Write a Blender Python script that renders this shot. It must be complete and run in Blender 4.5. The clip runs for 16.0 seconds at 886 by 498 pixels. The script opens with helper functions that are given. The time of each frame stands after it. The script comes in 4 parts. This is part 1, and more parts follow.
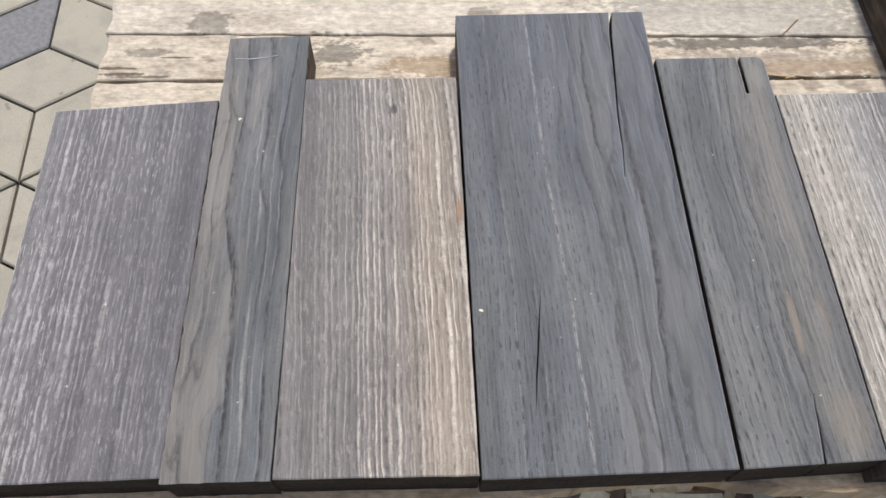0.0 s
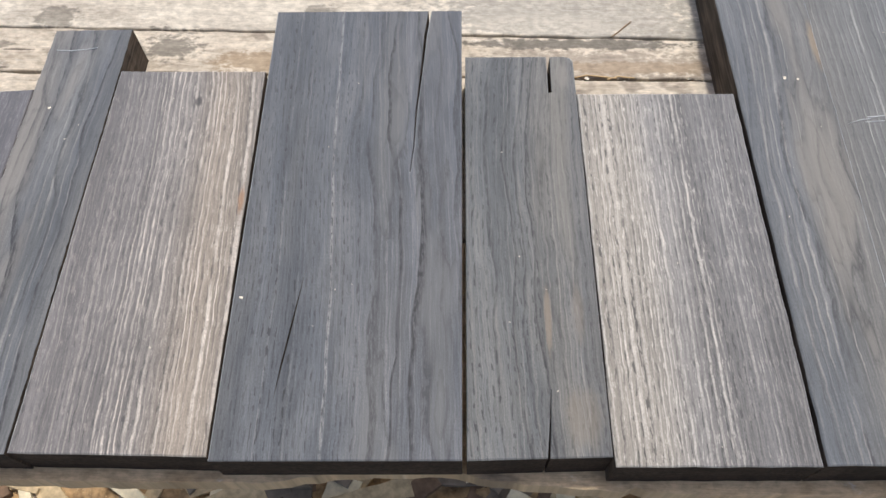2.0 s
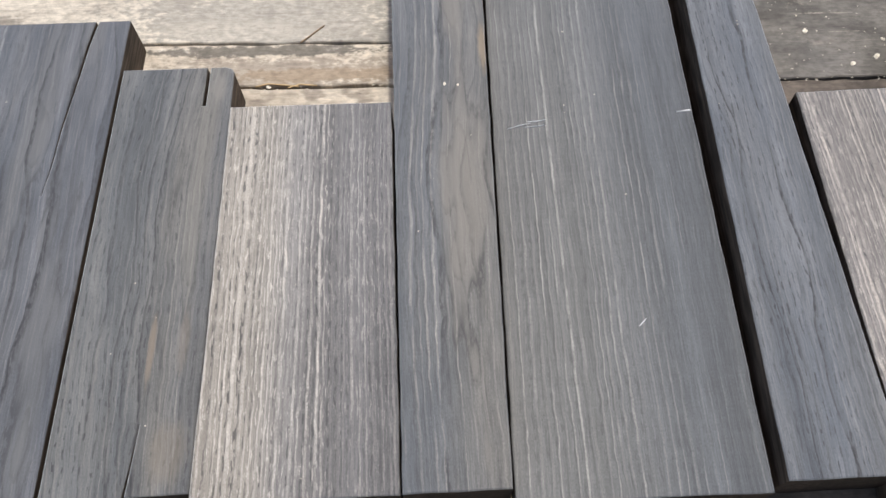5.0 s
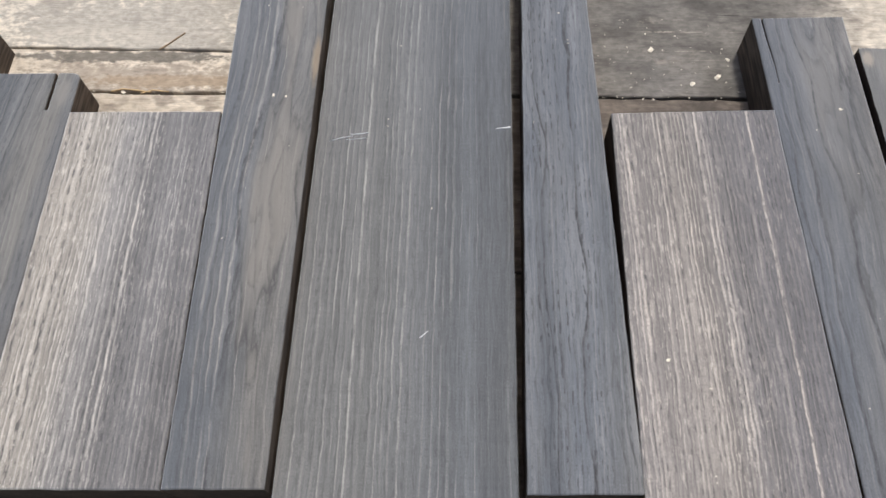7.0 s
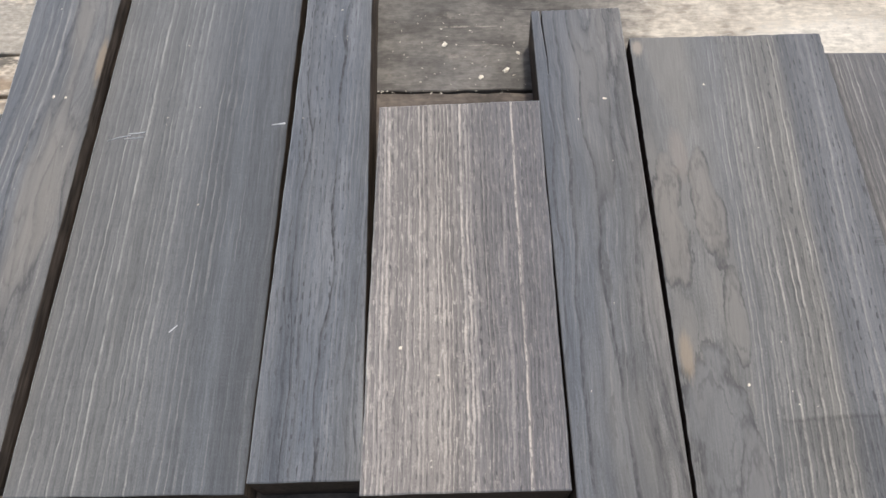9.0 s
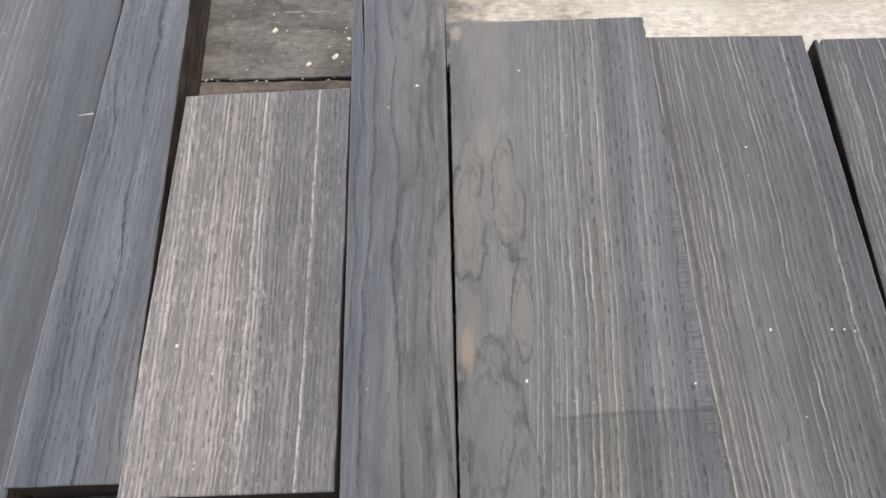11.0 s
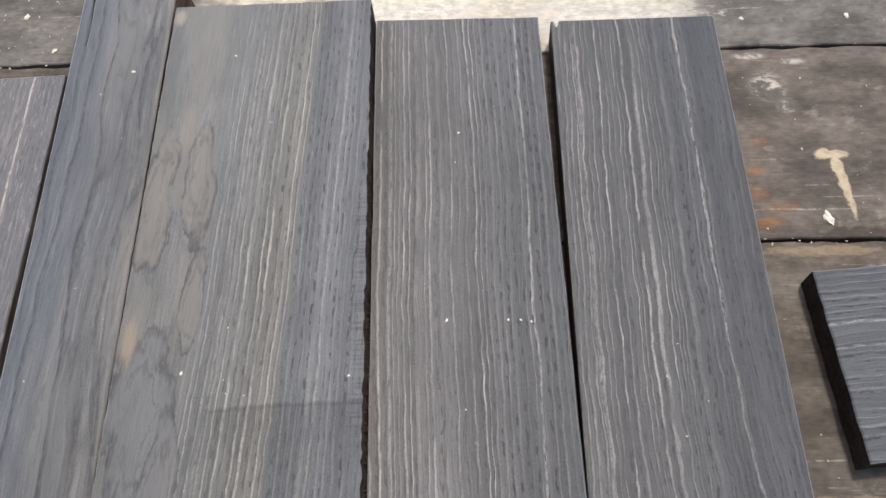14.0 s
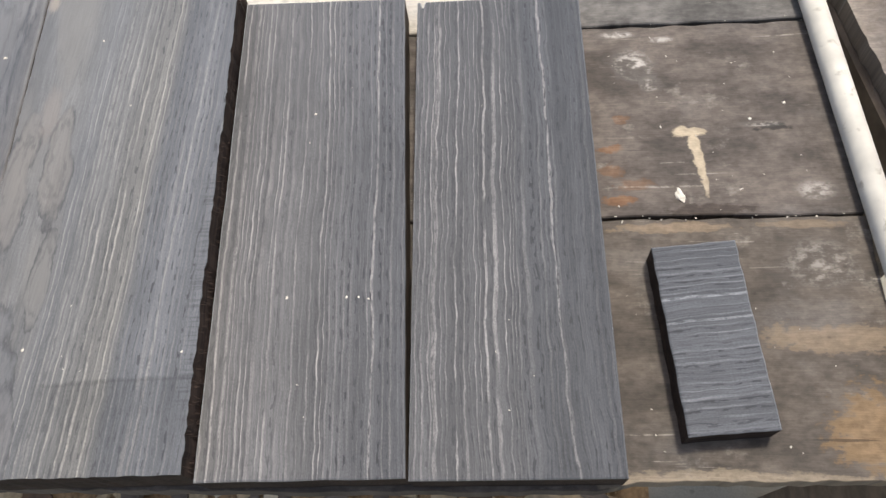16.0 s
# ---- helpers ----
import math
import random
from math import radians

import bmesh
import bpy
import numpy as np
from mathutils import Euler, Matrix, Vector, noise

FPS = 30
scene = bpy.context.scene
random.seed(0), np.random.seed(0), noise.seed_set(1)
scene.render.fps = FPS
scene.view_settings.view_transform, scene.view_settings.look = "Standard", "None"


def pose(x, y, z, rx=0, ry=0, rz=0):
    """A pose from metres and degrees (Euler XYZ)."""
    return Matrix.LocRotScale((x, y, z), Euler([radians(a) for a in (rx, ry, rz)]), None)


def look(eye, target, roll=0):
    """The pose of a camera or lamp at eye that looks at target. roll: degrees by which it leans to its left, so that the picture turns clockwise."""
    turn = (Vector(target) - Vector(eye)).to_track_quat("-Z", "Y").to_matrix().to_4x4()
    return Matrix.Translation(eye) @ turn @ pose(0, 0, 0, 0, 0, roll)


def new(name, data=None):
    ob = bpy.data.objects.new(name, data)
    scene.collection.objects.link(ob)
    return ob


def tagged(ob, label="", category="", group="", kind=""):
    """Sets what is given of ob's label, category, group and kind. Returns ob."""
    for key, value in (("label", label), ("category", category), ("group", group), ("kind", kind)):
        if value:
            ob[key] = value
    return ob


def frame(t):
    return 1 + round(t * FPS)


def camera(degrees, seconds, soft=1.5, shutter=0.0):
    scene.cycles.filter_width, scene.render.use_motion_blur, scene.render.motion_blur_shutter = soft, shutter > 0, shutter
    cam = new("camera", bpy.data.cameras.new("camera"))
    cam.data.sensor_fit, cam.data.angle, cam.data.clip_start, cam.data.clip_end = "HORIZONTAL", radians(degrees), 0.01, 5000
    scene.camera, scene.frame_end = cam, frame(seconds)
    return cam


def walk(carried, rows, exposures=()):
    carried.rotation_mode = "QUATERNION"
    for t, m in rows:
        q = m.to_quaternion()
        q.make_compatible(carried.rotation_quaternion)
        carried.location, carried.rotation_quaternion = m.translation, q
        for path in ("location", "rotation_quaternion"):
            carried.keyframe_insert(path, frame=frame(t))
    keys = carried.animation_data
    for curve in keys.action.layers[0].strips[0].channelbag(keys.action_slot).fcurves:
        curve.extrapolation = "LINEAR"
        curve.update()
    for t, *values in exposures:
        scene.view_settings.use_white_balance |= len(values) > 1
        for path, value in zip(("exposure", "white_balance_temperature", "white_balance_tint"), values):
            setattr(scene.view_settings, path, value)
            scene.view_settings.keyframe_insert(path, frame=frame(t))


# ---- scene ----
cam = camera(60.0, 16.0, soft=1.5, shutter=0.2)
PATH = [
    (0, (0.168, 0.085, 1.149), (0.179, 1.036, -0.611), 0.2),
    (0.5, (0.221, 0.081, 1.149), (0.179, 1.028, -0.613), -1.7),
    (1, (0.268, 0.076, 1.148), (0.217, 1.027, -0.611), -1.8),
    (1.5, (0.291, 0.076, 1.149), (0.227, 1.044, -0.6), -2.0),
    (2, (0.313, 0.076, 1.149), (0.238, 1.042, -0.6), -2.7),
    (2.5, (0.34, 0.073, 1.15), (0.264, 1.047, -0.595), -3.4),
    (3, (0.377, 0.072, 1.152), (0.3, 1.054, -0.589), -3.9),
    (3.5, (0.407, 0.083, 1.155), (0.333, 1.044, -0.598), -4.0),
    (4, (0.433, 0.096, 1.144), (0.403, 1.059, -0.609), -2.0),
    (4.2, (0.45, 0.099, 1.143), (0.433, 1.043, -0.62), -1.8),
    (6.3, (0.575, 0.11, 1.153), (0.523, 1.007, -0.633), -2.7),
    (6.5, (0.589, 0.111, 1.156), (0.515, 0.994, -0.637), -3.4),
    (7, (0.635, 0.111, 1.159), (0.529, 1.006, -0.626), -4.8),
    (7.5, (0.674, 0.111, 1.157), (0.561, 1.009, -0.627), -5.1),
    (8, (0.708, 0.107, 1.157), (0.588, 1.012, -0.622), -5.9),
    (10.5, (0.851, 0.11, 1.146), (0.768, 0.995, -0.646), -5.3),
    (11, (0.878, 0.118, 1.141), (0.789, 0.991, -0.657), -5.7),
    (11.5, (0.92, 0.123, 1.134), (0.827, 1.006, -0.659), -5.1),
    (12, (0.951, 0.124, 1.128), (0.834, 0.981, -0.675), -7.7),
    (12.5, (0.974, 0.127, 1.126), (0.845, 0.949, -0.693), -8.1),
    (13, (0.993, 0.123, 1.126), (0.91, 0.956, -0.69), -6.4),
    (13.5, (1.023, 0.126, 1.128), (0.909, 0.963, -0.685), -8.2),
    (14, (1.045, 0.125, 1.125), (0.925, 0.967, -0.685), -8.0),
    (14.5, (1.069, 0.126, 1.125), (0.926, 0.958, -0.689), -9.4),
    (15, (1.093, 0.125, 1.124), (0.934, 0.948, -0.692), -10.9),
    (15.5, (1.115, 0.122, 1.123), (0.943, 0.947, -0.691), -11.8),
    (16, (1.134, 0.119, 1.121), (0.963, 0.937, -0.696), -11.7),
]
EXPOSURE = [(0, 0.22), (3, 0.24), (4.2, 0.22), (7, 0.17), (11, 0.12), (13, 0.16), (14.5, 0.26), (15.5, 0.33), (16, 0.36)]
walk(cam, [(t, look(eye, target, roll)) for t, eye, target, roll in PATH], EXPOSURE)

# ---- world, sun, exposure ----
SUN_AZ, SUN_EL = radians(27.0), radians(71.0)   # measured from +y towards +x
world = bpy.data.worlds.new("sky")
scene.world = world
world.use_nodes = True
wt = world.node_tree
sky = wt.nodes.new("ShaderNodeTexSky")
sky.sky_type, sky.sun_disc = "NISHITA", False
sky.sun_elevation, sky.sun_rotation = SUN_EL, SUN_AZ
sky.air_density, sky.dust_density = 1.0, 4.0
wt.links.new(sky.outputs[0], wt.nodes["Background"].inputs[0])
wt.nodes["Background"].inputs[1].default_value = 0.115
sun_dir = Vector((math.sin(SUN_AZ) * math.cos(SUN_EL), math.cos(SUN_AZ) * math.cos(SUN_EL), math.sin(SUN_EL)))
lamp = bpy.data.lights.new("sun", "SUN")
lamp.energy, lamp.angle, lamp.color = 2.2, radians(6.0), (1.0, 0.955, 0.885)
new("sun", lamp).matrix_world = look(sun_dir * 20, (0, 0, 0))


# ---- materials ----
class Tree:
    """Shortcuts for node materials."""

    def __init__(self, name):
        self.mat = bpy.data.materials.new(name)
        self.mat.use_nodes = True
        self.t = self.mat.node_tree
        self.bsdf = self.t.nodes["Principled BSDF"]

    def put(self, sock, v):
        if isinstance(v, bpy.types.NodeSocket):
            self.t.links.new(v, sock)
        elif isinstance(v, (tuple, list)) and len(v) == 3 and sock.type == "RGBA":
            sock.default_value = (*v, 1)
        else:
            sock.default_value = v

    def math(self, op, a, b=0.0, c=0.0):
        n = self.t.nodes.new("ShaderNodeMath")
        n.operation = op
        for s, v in zip(n.inputs, (a, b, c)):
            self.put(s, v)
        return n.outputs[0]

    def add(self, a, b): return self.math("ADD", a, b)

    def mul(self, a, b): return self.math("MULTIPLY", a, b)

    def step(self, a, lo, hi, x0=0.0, x1=1.0):
        n = self.t.nodes.new("ShaderNodeMapRange")
        n.interpolation_type = "SMOOTHSTEP"
        for s, v in zip(n.inputs, (a, lo, hi, x0, x1)):
            self.put(s, v)
        return n.outputs[0]

    def vec(self, x, y, z=0.0):
        n = self.t.nodes.new("ShaderNodeCombineXYZ")
        for s, v in zip(n.inputs, (x, y, z)):
            self.put(s, v)
        return n.outputs[0]

    def noise(self, v, scale=1.0, detail=2.0, rough=0.5):
        n = self.t.nodes.new("ShaderNodeTexNoise")
        self.put(n.inputs["Vector"], v)
        self.put(n.inputs["Scale"], scale)
        self.put(n.inputs["Detail"], detail)
        self.put(n.inputs["Roughness"], rough)
        return n.outputs[0]

    def cells(self, v, scale=1.0):
        n = self.t.nodes.new("ShaderNodeTexVoronoi")
        self.put(n.inputs["Vector"], v)
        self.put(n.inputs["Scale"], scale)
        return n.outputs["Distance"]

    def mix(self, f, a, b, mode="MIX"):
        n = self.t.nodes.new("ShaderNodeMix")
        n.data_type, n.blend_type = "RGBA", mode
        self.put(n.inputs[0], f)
        self.put(n.inputs[6], a)
        self.put(n.inputs[7], b)
        return n.outputs[2]

    def chance(self, v):
        n = self.t.nodes.new("ShaderNodeTexWhiteNoise")
        n.noise_dimensions = "1D"
        self.put(n.inputs["W"], v)
        return n.outputs["Value"]

    def profile(self, v, stops, reach=0.08):
        """Colours or amounts across the grain, from -reach to reach metres."""
        n = self.t.nodes.new("ShaderNodeValToRGB")
        self.put(n.inputs[0], self.add(self.mul(v, 0.5 / reach), 0.5))
        at = n.color_ramp.elements
        while len(at) < len(stops):
            at.new(0.5)
        for e, (p, c) in zip(at, sorted(stops)):
            e.position = 0.5 + 0.5 * p / reach
        for e, (p, c) in zip(at, sorted(stops)):
            e.color = (*c, 1)
        return n.outputs[0]

    def xyz(self, kind="Object"):
        if kind == "World":
            out = self.t.nodes.new("ShaderNodeNewGeometry").outputs["Position"]
        else:
            out = self.t.nodes.new("ShaderNodeTexCoord").outputs[kind]
        s = self.t.nodes.new("ShaderNodeSeparateXYZ")
        self.t.links.new(out, s.inputs[0])
        return (out, *s.outputs)

    def bump(self, h, strength=0.3, dist=0.0005):
        n = self.t.nodes.new("ShaderNodeBump")
        n.inputs["Strength"].default_value = strength
        n.inputs["Distance"].default_value = dist
        self.put(n.inputs["Height"], h)
        self.t.links.new(n.outputs[0], self.bsdf.inputs["Normal"])

    def done(self, color, rough, spec=0.5):
        self.put(self.bsdf.inputs["Base Color"], color)
        self.put(self.bsdf.inputs["Roughness"], rough)
        self.put(self.bsdf.inputs["Specular IOR Level"], spec)
        return self.mat


def bog_oak(name, seed, tones, pale, pores, rings=230, light=(0.5, 0.46, 0.42), slope=0.0, wave=0.008, wander=0.0022, stitch=0.5, fleck=0.0,
            veins=None, isle=None, stripes=(), spots=(), saw=0.0, patch=None, tear=None, rough=0.48, spec=0.06, cloud=0.12, bold=1.0, tongues=()):
    """Planed fumed oak; local y runs along the grain, metres. tones, pale and pores are profiles across the grain: (x, colour) and (x, amount).
    rings: a metre; slope: drift of the grain against the board's axis; stitch: how broken the pale lines are; veins: (rings a metre, profile)
    of thin dark wavy lines; stripes: (x, half width, amount, slope); spots: (x, y, rx, ry, colour, amount);
    tongues: (x, y, rx, ry, colour) of cathedral figure with a dark fuzzy rim."""
    t = Tree(name)
    _, x, y, z = t.xyz()
    slow = t.add(t.noise(t.vec(t.mul(x, 9), t.mul(y, 5), seed * 1.7), 1, 1.5), -0.5)
    wig = t.add(t.noise(t.vec(t.mul(x, 60), t.mul(y, 34), seed + 3), 1, 2, 0.55), -0.5)
    swirl = t.mul(t.add(t.noise(t.vec(t.mul(x, 27), t.mul(y, 12), seed + 47), 1, 1.5), -0.5), 0.018)
    tiny = t.mul(t.add(t.noise(t.vec(t.mul(x, 150), t.mul(y, 110), seed + 49), 1, 1), -0.5), 0.0011)
    u = t.add(t.add(t.add(t.add(x, t.mul(y, -slope)), t.mul(slow, wave)), t.mul(wig, wander)), tiny)
    rings *= 1.2
    light = tuple(1.16 * c for c in light)
    w = t.add(t.mul(u, rings), t.mul(t.noise(t.vec(t.mul(u, rings * 0.35), seed * 3.1, t.mul(y, 1.2)), 1, 1), 2.4))
    s, ring = t.math("FRACT", w), t.math("FLOOR", w)
    r1, r2 = t.chance(t.add(ring, seed * 17.0)), t.chance(t.add(ring, seed * 31.0 + 0.5))
    fibre = t.noise(t.vec(t.mul(u, 1700), t.mul(y, 45), seed), 1, 2, 0.6)
    fine = t.noise(t.vec(t.mul(u, 900), t.mul(y, 170), seed + 23), 1, 2, 0.6)
    blot = t.noise(t.vec(t.mul(x, 16), t.mul(y, 9), seed + 5), 1, 4, 0.55)
    broad = t.noise(t.vec(t.mul(u, rings * 0.3), seed * 5.3, t.mul(y, 3.0)), 1, 2)
    col = t.profile(u, [(p, (0.875 * r, 0.88 * g, 0.893 * b)) for p, (r, g, b) in tones])
    grit = t.noise(t.vec(t.mul(x, 2100), t.mul(y, 900), seed), 1, 1)
    br = t.mul(t.step(grit, 0.3, 0.7, 0.88, 1.11), t.step(broad, 0.28, 0.72, 0.82, 1.17))
    br = t.mul(br, t.mul(t.step(fibre, 0.3, 0.7, 0.82, 1.17), t.step(blot, 0.25, 0.75, 1 - cloud, 1 + cloud)))
    # the long pale lines of late wood, each ring with its own width and breaks
    half = t.add(t.mul(t.mul(r1, r1), 0.17 * bold), 0.085 * bold)
    away = t.math("ABSOLUTE", t.add(t.add(s, -0.5), t.mul(t.add(fine, -0.5), 0.22)))
    line = t.step(away, half, t.mul(half, 0.4))
    breaks = t.step(t.noise(t.vec(t.mul(ring, 3.7), t.mul(y, 26), seed), 1, 3, 0.6), 0.34, 0.54, 0.12, 1.0)
    sewn = t.step(t.noise(t.vec(t.mul(u, 420), t.mul(y, 190), seed + 29), 1, 2, 0.6), 0.33, 0.52, 1 - stitch, 1.0)
    clump = t.step(t.noise(t.vec(t.mul(x, 22), t.mul(y, 12), seed + 15), 1, 3, 0.6), 0.30, 0.62, 0.35, 1.0)
    much = t.profile(u, [(p, (k, k, k)) for p, k in pale])
    amount = t.mul(t.mul(t.mul(line, breaks), t.mul(sewn, clump)), t.mul(t.step(r2, 0.05, 0.75, 0.25, 1.0), much))
    if fleck:
        bits = t.mul(t.step(t.noise(t.vec(t.mul(u, 1000), t.mul(y, 105), seed + 37), 1, 3, 0.6), 0.555, 0.63), t.step(blot, 0.3, 0.6, 0.4, 1.0))
        amount = t.math("MAXIMUM", amount, t.mul(bits, t.mul(t.add(much, 0.35), fleck * 0.62)))
    for at, wide, k, lean in stripes:      # single long pale lines
        off = t.math("ABSOLUTE", t.add(t.add(t.add(t.add(x, t.mul(y, -lean)), t.mul(slow, wave)), t.mul(wig, wander * 1.2)), -at))
        amount = t.math("MAXIMUM", amount, t.mul(t.step(off, wide, wide * 0.35), t.mul(t.step(fine, 0.36, 0.54, 0.15, 1.0), t.mul(t.step(blot, 0.32, 0.55, 0.25, 1.0), k))))
    if veins:      # cool and warm tongues between the dark lines
        tongue = t.noise(t.vec(t.mul(t.add(t.add(x, t.mul(slow, wave)), swirl), 48), t.mul(y, 7), seed + 41), 1, 5, 0.65)
        br = t.mul(br, t.step(tongue, 0.32, 0.68, 0.80, 1.18))
        col = t.mix(1.0, col, t.mix(t.step(tongue, 0.35, 0.65), (0.975, 1.0, 1.035), (1.02, 1.0, 0.97)), "MULTIPLY")
    col = t.mix(1.0, col, t.vec(br, br, br), "MULTIPLY")
    beside = t.mul(t.mul(t.step(s, 0.12, 0.24), t.step(s, 0.42, 0.30)), t.mul(t.mul(much, clump), t.step(fine, 0.36, 0.58, 0.3, 1.0)))
    col = t.mix(t.mul(beside, 0.48), col, (0.055, 0.054, 0.056))
    amount = t.mul(amount, t.mul(t.step(grit, 0.32, 0.62, 0.55, 1.0), t.step(fibre, 0.3, 0.6, 0.6, 1.0)))
    col = t.mix(amount, col, light)
    # open pores: rows of short dark dashes at the start of each ring
    row = t.math("MAXIMUM", t.step(s, 0.94, 0.99), t.step(s, 0.34, 0.16))
    dash = t.step(t.noise(t.vec(t.mul(u, 820), t.mul(y, 165), seed + 11), 1, 1, 0.5), 0.515, 0.560)
    pz = t.mul(t.mul(row, dash), t.mul(t.profile(u, [(p, (k, k, k)) for p, k in pores]), t.step(r1, 0.0, 0.5, 0.45, 1.0)))
    pz = t.mul(pz, t.step(t.noise(t.vec(t.mul(x, 40), t.mul(y, 14), seed + 71), 1, 3, 0.6), 0.32, 0.58, 0.45, 1.0))
    ink = (0.040, 0.039, 0.041)
    col = t.mix(t.mul(pz, 0.85), col, ink)
    if isle:      # tongues and islands of flat-sawn figure with dark fringes: (x, half width, across, along, tint, tint amount, fringe)
        ix, iw, fx, fy, tint, ts, fringe = isle
        field = t.add(t.noise(t.vec(t.mul(x, fx), t.mul(y, fy), seed + 51), 1, 2, 0.45), t.mul(t.add(fine, -0.5), 0.05))
        here = t.step(t.math("ABSOLUTE", t.add(t.add(x, t.mul(slow, 0.02)), -ix)), iw * 1.25, iw * 0.75)
        fill = t.add(t.mul(t.step(field, 0.46, 0.54), 0.7), t.mul(t.step(field, 0.565, 0.62), 0.5))
        col = t.mix(t.mul(t.mul(fill, here), ts), col, tint)
        keep = t.step(t.noise(t.vec(t.mul(x, 50), t.mul(y, 22), seed + 57), 1, 3, 0.6), 0.36, 0.58, 0.05, 1.0)
        for level, wide, k in ((0.485, 0.075, 0.8), (0.50, 0.022, 1.0), (0.60, 0.035, 0.6)):
            off = t.add(field, -level)
            edge = t.mul(t.mul(t.step(off, wide, 0.0), t.step(off, -wide * 0.15, 0.0)), t.step(fine, 0.3, 0.6, 0.5, 1.0))
            col = t.mix(t.mul(t.mul(t.mul(edge, keep), here), fringe * k), col, ink)
    uneven = t.noise(t.vec(t.mul(x, 95), t.mul(y, 34), seed + 53), 1, 3, 0.55)
    for cx, cy, rx, ry, tint in tongues:
        ex, ey = t.mul(t.add(t.add(x, t.mul(swirl, 0.8)), -cx), 1 / rx), t.mul(t.add(y, -cy), 1 / ry)
        d = t.add(t.math("SQRT", t.add(t.mul(ex, ex), t.mul(ey, ey))), t.add(t.mul(t.add(fine, -0.5), 0.40), t.mul(t.add(uneven, -0.5), 1.5)))
        col = t.mix(t.mul(t.step(d, 1.04, 0.86), t.step(fibre, 0.3, 0.7, 0.35, 0.6)), col, tint)
        frayed = t.step(t.noise(t.vec(t.mul(x, 90), t.mul(y, 45), seed + 57), 1, 3, 0.6), 0.34, 0.60, 0.15, 1.0)
        rim = t.add(t.mul(t.step(d, 0.72, 1.0), t.mul(t.step(d, 1.08, 1.0), 0.75)), t.mul(t.step(t.math("ABSOLUTE", t.add(d, -0.56)), 0.10, 0.02), 0.35))
        col = t.mix(t.mul(rim, t.mul(frayed, 0.95)), col, ink)
    if veins:
        many, where = veins
        bend = t.add(t.add(x, t.mul(y, -slope)), t.add(t.add(t.mul(slow, wave), swirl), t.mul(wig, 0.004)))
        vw = t.add(t.mul(bend, many), t.mul(t.noise(t.vec(t.mul(bend, many * 0.4), t.mul(y, 2.5), seed + 83), 1, 1), 2.6))
        vs, vr = t.math("FRACT", vw), t.chance(t.add(t.math("FLOOR", vw), seed * 7.0))
        thin = t.mul(t.step(vs, 0.0, 0.03), t.step(vs, 0.26, 0.08))
        soft = t.mul(t.step(vs, 0.0, 0.05), t.step(vs, 0.85, 0.05))
        gaps = t.step(t.noise(t.vec(t.mul(x, 45), t.mul(y, 24), seed + 89), 1, 3, 0.65), 0.34, 0.54, 0.12, 1.0)
        here = t.mul(t.profile(bend, [(p, (k, k, k)) for p, k in where]), t.step(vr, 0.1, 0.7, 0.35, 1.0))
        dots = t.step(fine, 0.40, 0.56, 0.35, 1.0)
        col = t.mix(t.mul(here, t.add(t.mul(t.mul(thin, gaps), t.mul(dots, 0.92)), t.mul(soft, 0.24))), col, ink)
    for bx, by, rx, ry, color, k in spots:
        ex, ey = t.mul(t.add(x, -bx), 1 / rx), t.mul(t.add(y, -by), 1 / ry)
        d = t.add(t.math("SQRT", t.add(t.mul(ex, ex), t.mul(ey, ey))), t.add(t.mul(t.add(blot, -0.5), 1.3), t.mul(t.add(fine, -0.5), 0.8)))
        col = t.mix(t.mul(t.step(d, 1.2, 0.45), k), col, color)
    k = t.step(t.noise(t.vec(t.mul(x, 9), t.mul(y, 520), seed), 1, 1), 0.35, 0.65, 1 - saw, 1 + saw)
    if patch:      # a planing step across the grain below y
        px, py, low = patch
        edge = t.add(t.add(y, t.mul(wig, 0.004)), t.mul(x, -0.03))
        inside = t.step(x, px, px + 0.02)
        under = t.mul(t.step(edge, py + 0.0012, py - 0.0012), t.step(edge, py - 0.06, py - 0.004, 0.35, 1.0))
        rim = t.mul(t.step(t.math("ABSOLUTE", t.add(edge, -py)), 0.0018, 0.0004), t.step(fine, 0.35, 0.6, 0.4, 1.0))
        k = t.mul(k, t.step(t.mul(t.add(t.mul(under, 0.55), t.mul(rim, 0.45)), inside), 0.0, 1.0, 1.0, low))
    if tear:      # comb of torn fibres along one edge: (edge x, width, y middle, half length)
        tx, tw, ty, tl = tear
        teeth = t.noise(t.vec(t.mul(x, 30), t.mul(y, 640), seed + 97), 1, 1)
        near = t.mul(t.step(t.add(x, t.mul(t.add(fine, -0.5), tw)), tx - tw, tx), t.step(t.math("ABSOLUTE", t.add(y, -ty)), tl, tl * 0.6))
        k = t.mul(k, t.add(t.mul(t.mul(near, t.step(teeth, 0.48, 0.66)), -0.28), 1.0))
    col = t.mix(1.0, col, t.vec(k, k, k), "MULTIPLY")
    t.bump(t.add(t.add(t.mul(pz, -1.0), t.mul(fibre, 0.45)), t.add(t.mul(amount, 0.3), t.mul(grit, 0.25))), 0.35, 0.0004)
    t.bsdf.inputs["Sheen Weight"].default_value, t.bsdf.inputs["Sheen Roughness"].default_value = 1.0, 0.50      # sheen pales the boards towards grazing view
    t.bsdf.inputs["Sheen Tint"].default_value = (0.94, 0.97, 1.0, 1)
    return t.done(col, t.step(blot, 0.2, 0.8, rough - 0.04, rough + 0.12), spec)


